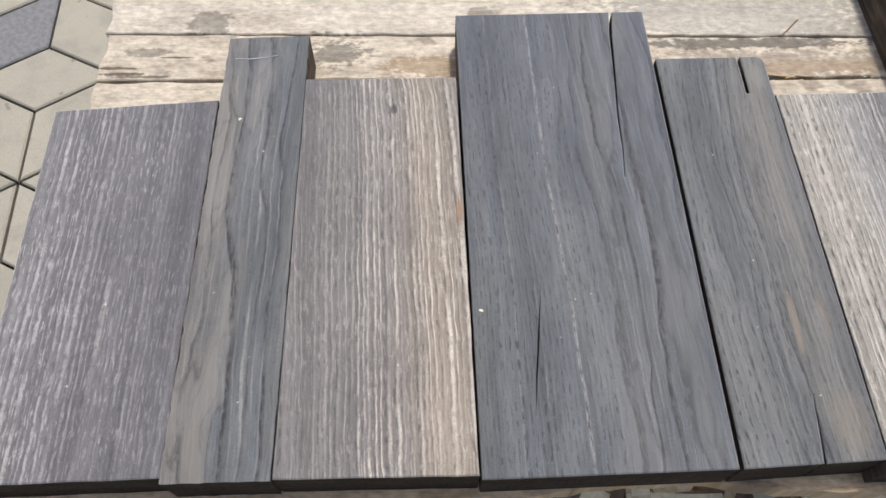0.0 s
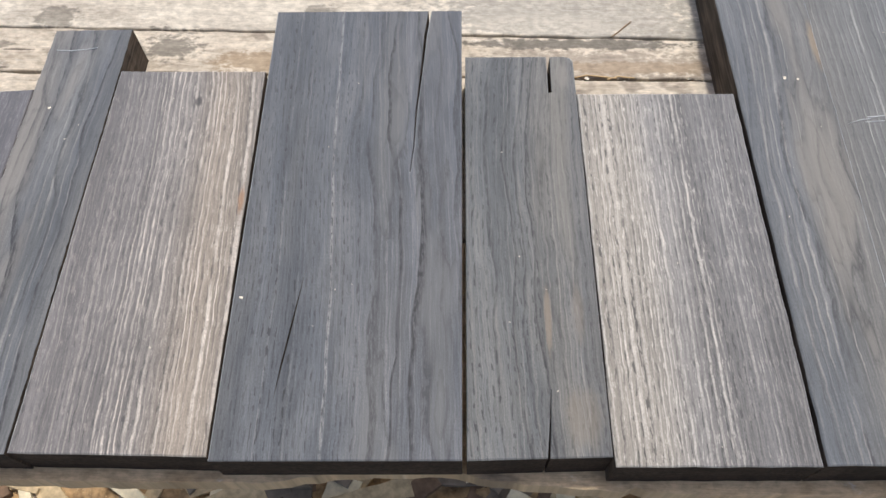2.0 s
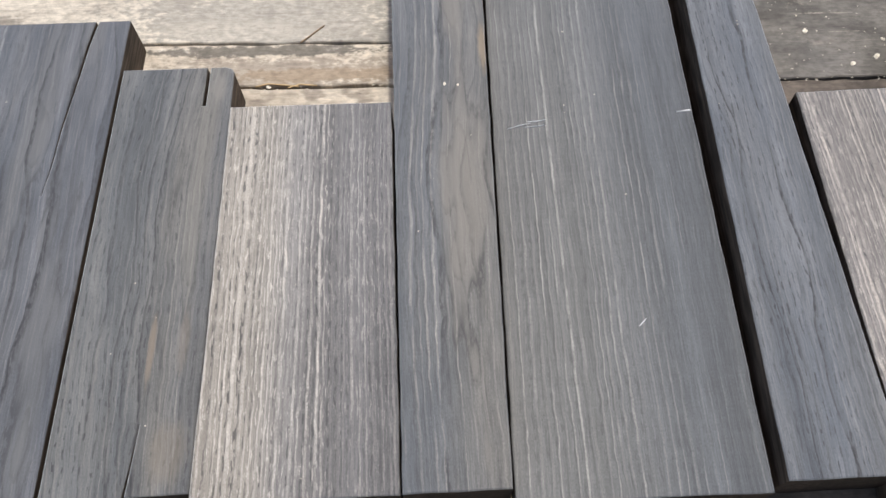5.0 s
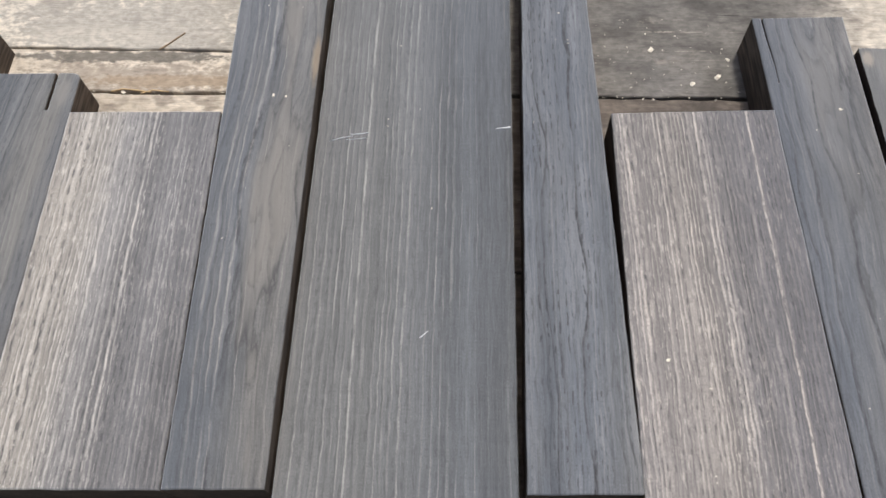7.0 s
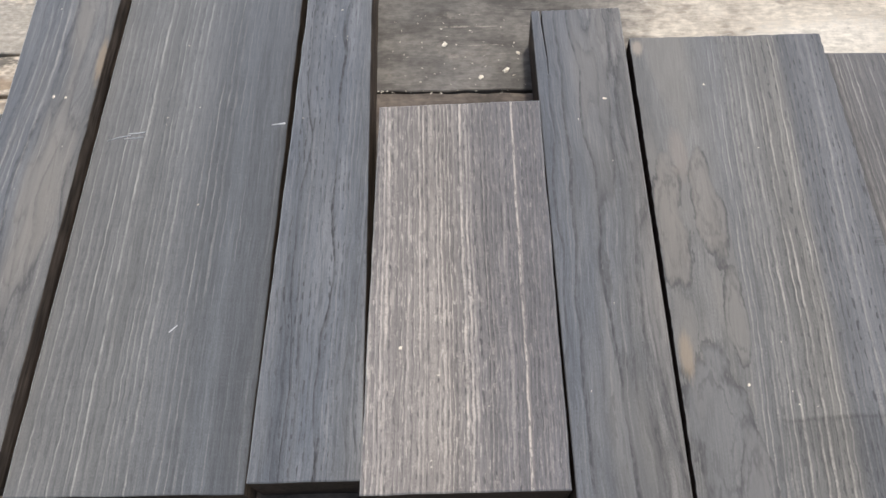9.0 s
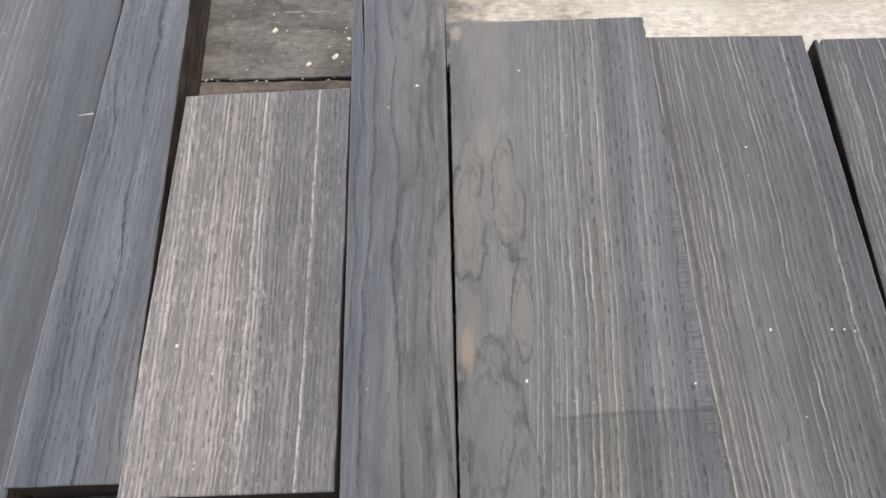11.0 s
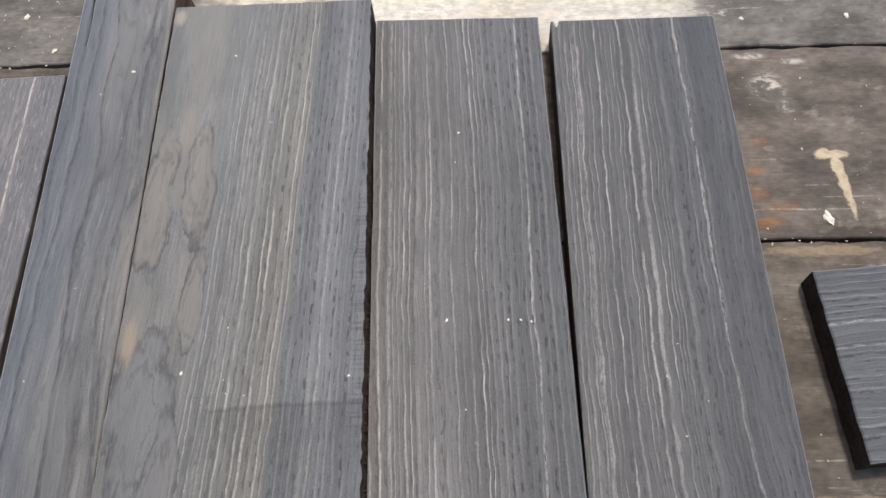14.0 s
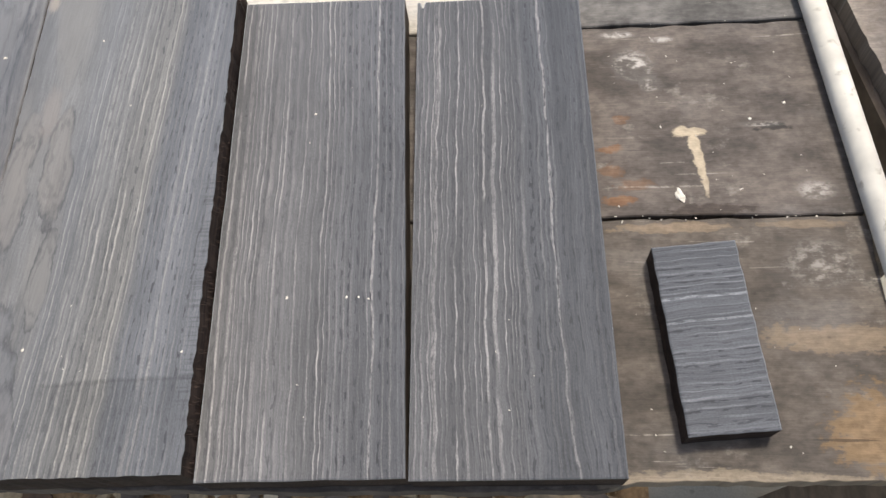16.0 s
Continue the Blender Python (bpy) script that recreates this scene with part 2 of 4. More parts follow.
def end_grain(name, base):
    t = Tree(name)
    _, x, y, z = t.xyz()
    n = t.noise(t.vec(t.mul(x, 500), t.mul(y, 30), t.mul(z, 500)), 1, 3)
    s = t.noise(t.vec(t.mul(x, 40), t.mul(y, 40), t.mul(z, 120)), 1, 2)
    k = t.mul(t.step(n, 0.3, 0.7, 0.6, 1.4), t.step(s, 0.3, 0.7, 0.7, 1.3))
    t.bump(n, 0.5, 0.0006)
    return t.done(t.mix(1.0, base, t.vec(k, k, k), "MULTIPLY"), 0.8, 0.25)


# dark end grain; the fronts' shade and warm bounce are also in this colour
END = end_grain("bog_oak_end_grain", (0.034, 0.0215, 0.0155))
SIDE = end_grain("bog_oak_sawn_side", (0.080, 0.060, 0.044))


def weathered(name, seed, pale, grey, dark_zones=(), brown=(0.112, 0.093, 0.077), grain=1.0, blobs=()):
    """Old softwood table plank, grain along x. dark_zones: (x0, x1) stretches of darker colour; blobs: (x, y, rx, ry,
    color, strength) stains and patches.
    """
    t = Tree(name)
    p, x, y, z = t.xyz("World")
    slow = t.add(t.noise(t.vec(t.mul(x, 4), t.mul(y, 12), seed), 1, 3), -0.5)
    v = t.add(y, t.mul(slow, 0.016))
    lines = t.noise(t.vec(t.mul(x, 16), t.mul(v, 330), seed), 1, 4, 0.65)
    fibre = t.noise(t.vec(t.mul(x, 80), t.mul(v, 1500), seed + 2), 1, 2)
    blot = t.noise(t.vec(t.mul(x, 24), t.mul(y, 42), seed + 4), 1, 5, 0.62)
    flake = t.noise(t.vec(t.mul(x, 150), t.mul(y, 240), seed + 6), 1, 4, 0.65)
    col = t.mix(t.step(t.add(t.mul(blot, 0.75), t.mul(lines, 0.25)), 0.36, 0.60), grey, pale)
    col = t.mix(t.mul(t.mul(t.step(lines, 0.40, 0.28), t.step(blot, 0.6, 0.4)), 0.6 * grain), col, tuple(c * 0.45 for c in grey))
    stain = t.mul(t.step(t.noise(t.vec(t.mul(x, 26), t.mul(y, 44), seed + 9), 1, 3), 0.60, 0.67), 0.55)
    col = t.mix(stain, col, (0.15, 0.12, 0.095))
    white = t.step(t.noise(t.vec(t.mul(x, 46), t.mul(y, 70), seed + 13), 1, 5, 0.7), 0.60, 0.72)
    col = t.mix(t.mul(white, 0.5), col, (0.74, 0.70, 0.62))
    dark_span = None
    for x0, x1 in dark_zones:
        e = t.add(x, t.mul(t.add(blot, -0.5), 0.08))
        k = t.mul(t.step(e, x0 - 0.02, x0 + 0.02), t.step(e, x1 + 0.02, x1 - 0.02))
        dark_span = k if dark_span is None else t.math("MAXIMUM", dark_span, k)
    if dark_span is not None:
        dark_tone = t.mix(t.step(t.add(t.mul(blot, 0.95), t.mul(lines, 0.05)), 0.36, 0.64), tuple(c * 0.68 for c in brown), tuple(c * 1.4 for c in brown))
        dark_tone = t.mix(t.mul(t.step(t.noise(t.vec(t.mul(x, 34), t.mul(y, 46), seed + 31), 1, 5, 0.7), 0.58, 0.72), 0.5), dark_tone, (0.36, 0.32, 0.27))
        scratch = t.mul(t.step(t.noise(t.vec(t.mul(x, 11), t.mul(v, 420), seed + 41), 1, 2), 0.66, 0.74), t.step(flake, 0.40, 0.58))
        dark_tone = t.mix(t.mul(scratch, 0.55), dark_tone, (0.40, 0.36, 0.30))
        cloud = t.noise(t.vec(t.mul(x, 13), t.mul(y, 17), seed + 43), 1, 4, 0.6)
        dark_tone = t.mix(t.step(cloud, 0.52, 0.72, 0.0, 0.45), dark_tone, tuple(0.9 * c + 0.08 for c in brown))
        dark_tone = t.mix(t.step(cloud, 0.46, 0.30, 0.0, 0.55), dark_tone, tuple(0.5 * c for c in brown))
        col = t.mix(dark_span, col, dark_tone)
    for bx, by, rx, ry, color, k in blobs:
        ex, ey = t.mul(t.add(x, -bx), 1 / rx), t.mul(t.add(y, -by), 1 / ry)
        d = t.add(t.math("SQRT", t.add(t.mul(ex, ex), t.mul(ey, ey))), t.add(t.mul(t.add(blot, -0.5), 2.0), t.mul(t.add(flake, -0.5), 2.2)))
        hit = t.step(d, 1.20, 0.70)
        if color == ASH:      # flaking remains of whitewash
            hit = t.mul(hit, t.step(t.add(t.mul(flake, 0.6), t.mul(blot, 0.4)), 0.47, 0.60, 0.12, 1.0))
        col = t.mix(t.mul(hit, k), col, color)
    k = t.mul(t.step(fibre, 0.3, 0.7, 0.92, 1.08), t.step(flake, 0.3, 0.7, 0.80, 1.20))
    check = t.mul(t.step(t.noise(t.vec(t.mul(x, 9), t.mul(v, 210), seed + 71), 1, 3, 0.6), 0.66, 0.72), t.step(t.noise(t.vec(t.mul(x, 12), t.mul(y, 20), seed + 73), 1, 2), 0.5, 0.6))
    k = t.mul(k, t.add(t.mul(check, -0.65), 1.0))
    fleck = t.step(t.cells(t.vec(t.mul(x, 90), t.mul(y, 110), seed), 1), 0.12, 0.06)
    k = t.mul(k, t.add(t.mul(fleck, -0.18), 1.0))
    col = t.mix(1.0, col, t.vec(k, k, k), "MULTIPLY")
    t.bump(t.add(t.add(t.mul(lines, 0.4), t.mul(fibre, 0.15)), t.mul(flake, 0.9)), 0.5, 0.0012)
    return t.done(col, 0.72, 0.3)


WET, LIGHT_BROWN, RUST, ASH = (0.16, 0.145, 0.12), (0.34, 0.25, 0.16), (0.30, 0.13, 0.04), (0.55, 0.51, 0.45)
PLANK_FAR = weathered("weathered_plank_pale", 2.0, (0.60, 0.545, 0.455), (0.42, 0.372, 0.307), [(0.60, 0.875), (1.165, 1.7)], (0.128, 0.119, 0.106), grain=0.55, blobs=[
    (0.10, 0.461, 0.022, 0.011, WET, 0.75), (0.01, 0.478, 0.014, 0.012, WET, 0.6), (-0.03, 0.455, 0.010, 0.004, WET, 0.6), (0.165, 0.440, 0.03, 0.009, LIGHT_BROWN, 0.6),
    (0.095, 0.437, 0.012, 0.005, LIGHT_BROWN, 0.5), (0.20, 0.49, 0.01, 0.006, WET, 0.5), (0.47, 0.475, 0.012, 0.014, WET, 0.6), (0.39, 0.49, 0.11, 0.035, (0.37, 0.345, 0.30), 0.75), (0.36, 0.475, 0.05, 0.012, (0.50, 0.46, 0.39), 0.6), (0.44, 0.485, 0.01, 0.006, ASH, 0.6), (1.00, 0.47, 0.05, 0.02, (0.70, 0.66, 0.58), 0.7), (1.12, 0.46, 0.05, 0.02, (0.66, 0.62, 0.55), 0.6)])
PLANK_STRIP = weathered("weathered_plank_strip", 4.0, (0.60, 0.53, 0.43), (0.41, 0.35, 0.275), [(0.60, 1.7)], blobs=[
    (0.40, 0.442, 0.09, 0.014, (0.33, 0.28, 0.225), 0.75),
    (0.39, 0.4610, 0.085, 0.0048, WET, 0.9), (0.325, 0.461, 0.008, 0.004, ASH, 0.6), (0.43, 0.461, 0.007, 0.004, ASH, 0.5), (0.42, 0.440, 0.06, 0.006, LIGHT_BROWN, 0.55),
    (0.10, 0.455, 0.022, 0.012, WET, 0.75), (0.165, 0.440, 0.03, 0.011, LIGHT_BROWN, 0.75), (-0.03, 0.455, 0.014, 0.004, WET, 0.6), (-0.045, 0.436, 0.018, 0.0012, (.06, .05, .04), 0.8), (-0.05, 0.441, 0.014, 0.0010, (.07, .055, .04), 0.8), (-0.03, 0.4335, 0.02, 0.001, (.09, .07, .05), 0.7), (-0.01, 0.4505, 0.013, 0.0008, (.07, .055, .045), 0.8)])
PLANK_MID = weathered("weathered_plank_brown", 7.0, (0.60, 0.53, 0.43), (0.44, 0.38, 0.30), [(0.60, 1.7)], blobs=[
    (1.208, 0.402, 0.012, 0.012, ASH, 0.75), (1.200, 0.4235, 0.012, 0.003, ASH, 0.85), (1.225, 0.419, 0.010, 0.003, ASH, 0.6), (1.216, 0.387, 0.006, 0.005, ASH, 0.6), (1.194, 0.313, 0.008, 0.003, RUST, 0.45), (1.202, 0.322, 0.010, 0.004, RUST, 0.25), (1.190, 0.331, 0.006, 0.004, RUST, 0.3), (1.192, 0.345, 0.008, 0.003, RUST, 0.45), (1.197, 0.364, 0.005, 0.003, RUST, 0.3),
    (1.2305, 0.3552, 0.0046, 0.0030, (0.50, 0.41, 0.285), 1.0), (1.2375, 0.3545, 0.0058, 0.0028, (0.50, 0.41, 0.285), 0.9), (1.2362, 0.3475, 0.0030, 0.0062, (0.50, 0.41, 0.285), 1.0), (1.2376, 0.3390, 0.0024, 0.0068, (0.50, 0.41, 0.285), 0.95), (1.2387, 0.3310, 0.0021, 0.0080, (0.50, 0.41, 0.285), 0.9), (1.2398, 0.3230, 0.0016, 0.008, (0.50, 0.41, 0.285), 0.8),
    (1.240, 0.306, 0.020, 0.004, (0.06, 0.045, 0.035), 0.8), (1.295, 0.317, 0.012, 0.007, ASH, 0.5), (1.279, 0.3565, 0.010, 0.0025, (0.04, 0.035, 0.03), 0.9), (1.275, 0.3585, 0.013, 0.002, ASH, 0.5)])
# tones hold the ground's warm bounce and the dimmer light along the front
PLANK_FRONT = weathered("weathered_plank_front", 12.0, (0.62, 0.47, 0.30), (0.42, 0.30, 0.18), [(0.60, 1.7)], (0.104, 0.086, 0.068), blobs=[
    (1.22, 0.296, 0.03, 0.003, LIGHT_BROWN, 0.55), (1.285, 0.297, 0.022, 0.0025, LIGHT_BROWN, 0.4), (1.30, 0.19, 0.02, 0.02, (0.30, 0.19, 0.09), 0.6), (1.29, 0.235, 0.03, 0.007, LIGHT_BROWN, 0.5), (1.24, 0.168, 0.07, 0.004, (0.36, 0.29, 0.2), 0.6), (1.29, 0.275, 0.02, 0.015, ASH, 0.3)])
PLANK_SIDE = weathered("weathered_plank_right", 19.0, (0.44, 0.38, 0.30), (0.26, 0.21, 0.165), [(1.336, 2.0)], (0.19, 0.16, 0.135))


def plain(name, color, rough=0.6, var=0.25, scale=60.0, spec=0.4, bump=0.2, dirt=None):
    t = Tree(name)
    p, x, y, z = t.xyz()
    n = t.noise(p, scale, 4, 0.6)
    k = t.step(n, 0.25, 0.75, 1 - var, 1 + var)
    col = t.mix(1.0, color, t.vec(k, k, k), "MULTIPLY")
    if dirt:
        d = t.step(t.noise(p, scale * 2.6, 3, 0.6), 0.58, 0.72)
        col = t.mix(t.mul(d, 0.7), col, dirt)
    t.bump(n, bump, 0.001)
    return t.done(col, rough, spec)


def paver_mat():
    t = Tree("concrete_paver")
    p, x, y, z = t.xyz("World")
    rnd = t.t.nodes.new("ShaderNodeObjectInfo").outputs["Random"]
    n = t.noise(p, 14, 4, 0.6)
    f = t.noise(p, 420, 3, 0.6)
    col = t.mix(t.step(rnd, 0.2, 0.9), (0.315, 0.297, 0.243), (0.395, 0.370, 0.305))
    col = t.mix(t.step(n, 0.42, 0.75), col, (0.32, 0.30, 0.25))
    k = t.step(f, 0.3, 0.7, 0.92, 1.08)
    col = t.mix(1.0, col, t.vec(k, k, k), "MULTIPLY")
    spots = t.step(t.noise(p, 26, 1), 0.70, 0.73)
    col = t.mix(t.mul(spots, 0.5), col, (0.12, 0.11, 0.10))
    t.bump(f, 0.4, 0.0015)
    return t.done(col, 0.85, 0.25)


PAVER = paver_mat()
PAVER_DARK = plain("dark_concrete_paver", (0.20, 0.20, 0.205), 0.85, 0.2, 90)
SOIL = plain("joint_soil", (0.035, 0.028, 0.022), 0.95, 0.4, 160, 0.2)
PIPE = plain("cream_plastic", (0.76, 0.71, 0.60), 0.62, 0.16, 38, 0.3, 0.15, (0.34, 0.29, 0.21))
CHALK = plain("chalk", (0.62, 0.63, 0.64), 0.9, 0.2, 900)
CHIP = plain("pale_wood_chip", (0.78, 0.72, 0.60), 0.8, 0.2, 300)
SHAVING = plain("wood_shaving", (0.52, 0.37, 0.20), 0.75, 0.35, 120)
TWIG = plain("dry_twig", (0.24, 0.17, 0.10), 0.8, 0.3, 300)
DUST = plain("sawdust", (0.60, 0.55, 0.46), 0.9, 0.25, 400)
LEG = plain("rough_leg_timber", (0.19, 0.15, 0.11), 0.85, 0.35, 40)


# ---- geometry helpers ----
def mesh_from(bm, name, mats):
    me = bpy.data.meshes.new(name)
    bm.normal_update()
    bm.to_mesh(me)
    bm.free()
    for m in (mats if isinstance(mats, (list, tuple)) else [mats]):
        me.materials.append(m)
    return me


def part(name, bm, material, parent, label=""):
    ob = new(name, mesh_from(bm, name, material))
    ob.parent = parent
    if label:
        tagged(ob, label)
    return ob


def ragged(points, step, amount, seed, rough=()):
    """Points along a closed outline with small random swerves. rough: {side: amount} for sides cut more coarsely."""
    rng = random.Random(seed)
    rough = dict(rough)
    out = []
    n = len(points)
    for i in range(n):
        a, b = Vector(points[i]), Vector(points[(i + 1) % n])
        d = b - a
        k = max(1, int(d.length / step))
        nrm = Vector((d.y, -d.x)).normalized()
        am = rough.get(i, amount)
        out.append(a)
        for j in range(1, k):
            out.append(a + d * (j / k) + nrm * rng.uniform(-am, am))
    return out


def slab(bm, outline, z0, z1, holes=(), bevel=0.0006, sides=0, ends=0, tops=0):
    """A slab with the given outline from z0 to z1; its top rim is eased. Ends face y, sides face x."""
    loops = [outline, *holes]
    edges = []
    for loop in loops:
        vs = [bm.verts.new((p[0], p[1], z1)) for p in loop]
        edges += [bm.edges.new((vs[i], vs[(i + 1) % len(vs)])) for i in range(len(vs))]
    faces = [f for f in bmesh.ops.triangle_fill(bm, edges=edges, use_beauty=True, use_dissolve=False)["geom"] if isinstance(f, bmesh.types.BMFace)]
    for f in faces:
        if f.normal.z < 0 or f.calc_center_median().z < -9:
            f.normal_flip()
    bm.normal_update()
    for f in faces:
        if f.normal.z < 0:
            f.normal_flip()
    low = bmesh.ops.extrude_face_region(bm, geom=faces, use_keep_orig=True)["geom"]
    lowv = [g for g in low if isinstance(g, bmesh.types.BMVert)]
    for q in lowv:
        q.co.z = z0
    bmesh.ops.recalc_face_normals(bm, faces=bm.faces[:])
    bm.normal_update()
    if bevel:
        inner = {(round(p[0], 5), round(p[1], 5)) for h in holes for p in h}
        rim = [e for e in bm.edges if len(e.link_faces) == 2 and (round(e.verts[0].co.x, 5), round(e.verts[0].co.y, 5)) not in inner and abs(e.verts[0].co.z - z1) < 1e-6 and abs(e.verts[1].co.z - z1) < 1e-6
               and any(abs(f.normal.z) < 0.5 for f in e.link_faces) and any(f.normal.z > 0.5 for f in e.link_faces)]
        bmesh.ops.bevel(bm, geom=rim, offset=bevel, segments=1, affect="EDGES", clamp_overlap=True)
    bm.normal_update()
    for f in bm.faces:
        if f.normal.z > 0.4:
            f.material_index = tops
        elif abs(f.normal.y) > abs(f.normal.x):
            f.material_index = ends
        else:
            f.material_index = sides


TOP = 0.75      # height of the table


def board(label, tl, tr, br, bl, z, mat, seed, notches=(), holes=(), rough=(), cut=(), flank=None, name="oak_board"):
    """A planed board on the table. Corners in plan; notches: (side, polyline of cut in plan, width), cut from an end."""
    c = (Vector(tl) + Vector(tr) + Vector(br) + Vector(bl)) / 4
    along = (Vector(tl) + Vector(tr) - Vector(br) - Vector(bl)).normalized()
    ang = math.atan2(along.y, along.x) - math.pi / 2
    ca, sa = math.cos(-ang), math.sin(-ang)

    def loc(p):
        d = Vector(p) - c
        return Vector((d.x * ca - d.y * sa, d.x * sa + d.y * ca))
    corners = [tl, tr, br, bl]
    pts = []
    for i, p in enumerate(corners):
        for k in [k for k in cut if k[0] == i]:
            pts.extend(k[1])
        if not any(k[0] == i for k in cut):
            pts.append(p)
        for side, line, width, *thin in notches:
            if side == i:
                d = 1 if i == 0 else -1
                n = len(line)
                left = [(q[0] - d * width * (0.5 - (thin[0] if thin else 0.42) * j / (n - 1)), q[1]) for j, q in enumerate(line)]
                right = [(q[0] + d * width * (0.5 - (thin[0] if thin else 0.42) * j / (n - 1)), q[1]) for j, q in enumerate(line)]
                pts.extend(left + right[::-1])
    if notches:
        outline = [loc(p) for p in pts]
    else:
        outline = ragged([loc(p) for p in pts], 0.0035 if rough else 0.012, 0.00025, seed, rough)
    bm = bmesh.new()
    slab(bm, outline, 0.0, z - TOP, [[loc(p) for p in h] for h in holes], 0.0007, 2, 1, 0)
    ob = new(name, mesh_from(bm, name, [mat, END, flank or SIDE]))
    ob.location, ob.rotation_euler = (c.x, c.y, TOP), (0, 0, ang)
    tagged(ob, label, "wooden board", "boards laid in a row")
    return ob


def mark(parent, name, world_pts, width, mat, label, thick=0.0004, top=0.0):
    """A thin stroke of chalk or putty along points in plan, lying on its parent."""
    inv = parent.matrix_basis.inverted()
    bm = bmesh.new()
    rng = random.Random(len(world_pts) + int(width * 1e5))
    ring = []
    for (x, y, k) in world_pts:
        p = inv @ Vector((x, y, parent.location.z + top))
        w = width * k
        ring.append([bm.verts.new((p.x + rng.uniform(-.0002, .0002), p.y + s * w / 2, p.z + h)) for s, h in ((-1, 0.0), (-0.6, thick), (0.6, thick), (1, 0.0))])
    for a, b in zip(ring, ring[1:]):
        for i in range(3):
            bm.faces.new((a[i], b[i], b[i + 1], a[i + 1]))
    bmesh.ops.recalc_face_normals(bm, faces=bm.faces[:])
    return part(name, bm, mat, parent, label)


# ---- ground ----
bm = bmesh.new()
bmesh.ops.create_grid(bm, x_segments=2, y_segments=2, size=400)
ground = new("ground", mesh_from(bm, "ground", SOIL))
ground.location.z = -0.012
tagged(ground, "dark soil bedding under the concrete pavers", "ground", kind="structure")

# ---- the table ----
table = new("plank_table")
table.location = (0.63, 0.45, 0)
tagged(table, "old weathered table of rough stained planks outdoors", "table")


SEAM, SEAM_LOW = 0.430, 0.302


def front(x): return 0.1535 + 0.0115 * x


def plank(corners, z0, z1, mat, seed, amount, label="", step=0.012):
    off = Vector((table.location.x, table.location.y))
    bm = bmesh.new()
    out = [Vector(p) - off for p in ragged(corners, step, amount, seed, {len(corners) - 1: 0.0022})]
    slab(bm, out, z0, z1, (), 0.0007, 0, 0, 0)
    return part("plank", bm, mat, table, label)


X0, X1, XM = -0.060, 1.318, 0.6
plank_front = plank([(X0, SEAM_LOW - .0010), (X1, SEAM_LOW - .0010), (X1, front(X1)), (1.192, .1672), (1.172, .1628), (1.02, .1612), (.85, .1612), (.70, .1650), (.56, .1615), (.47, .160), (.44, .1585), (.405, .1590), (.398, .1615), (.392, .1585), (.35, .1605), (.328, .1620), (.30, .1665), (.25, .1640), (.205, .1570), (.15, .1560), (X0, front(X0))], 0.734, TOP, PLANK_FRONT, 1, 0.0006, step=0.007)
plank_mid = plank([(X0 - .001, SEAM - .0011), (X1, SEAM - .0011), (X1, SEAM_LOW + .0009), (X0 - .001, SEAM_LOW + .0009)], 0.734, TOP, PLANK_MID, 2, 0.0008)
plank_strip = plank([(X0 - .001, 0.4718), (XM, 0.4640), (XM, SEAM + .0010), (X0 - .001, SEAM + .0010)], 0.734, TOP, PLANK_STRIP, 3, 0.0007)
plank_far = plank([(X0 - .003, 0.608), (XM, 0.608), (XM, 0.4650), (X0 - .003, 0.4728)], 0.734, TOP + 0.0008, PLANK_FAR, 4, 0.0007)
plank_far_b = plank([(XM + .002, 0.608), (X1, 0.612), (X1, SEAM + .0010), (XM + .002, SEAM + .0010)], 0.734, TOP, PLANK_FAR, 5, 0.0008)
plank_back = plank([(X0, 0.79), (X1, 0.79), (X1, 0.616), (X0, 0.612)], 0.734, TOP, PLANK_FAR, 6, 0.001)
for lx in (X0 + 0.12, 0.62, X1 - 0.12):
    cx = lx - table.location.x
    bm = bmesh.new()
    slab(bm, [(cx - .03, .33), (cx + .03, .33), (cx + .03, -.24), (cx - .03, -.24)], 0.67, 0.7335, (), 0.002)
    part("crossbeam", bm, LEG, table)
    for ly in (-0.12, 0.28):
        bm = bmesh.new()
        slab(bm, [(cx - .03, ly - .03), (cx + .03, ly - .03), (cx + .03, ly + .03), (cx - .03, ly + .03)], 0.0, 0.6695, (), 0.002)
        part("leg", bm, LEG, table)

# second table top beyond the gap
side_table = new("side_table")
side_table.location = (1.6, 0.40, 0)
tagged(side_table, "grey-brown plank table with a chipped pale edge", "table")
bm = bmesh.new()
slab(bm, ragged([(-.279, .11), (.30, .11), (.30, -.25), (-.202, -.25)], 0.006, 0.0010, 9), 0.735, 0.7485, (), 0.0025)
part("plank", bm, PLANK_SIDE, side_table)
# added beam, unseen: hides the sunlit paving so the gap stays dark
bm = bmesh.new()
slab(bm, [(-.277, .10), (-.235, .10), (-.195, -.24), (-.215, -.24)], 0.68, 0.7345, (), 0.002)
part("gap_blocker", bm, LEG, side_table)
for lx in (-.12, .22):
    for ly in (-.19, .05):
        bm = bmesh.new()
        slab(bm, [(lx - .03, ly - .03), (lx + .03, ly - .03), (lx + .03, ly + .03), (lx - .03, ly + .03)], 0.0, 0.7345, (), 0.002)
        part("leg", bm, LEG, side_table)

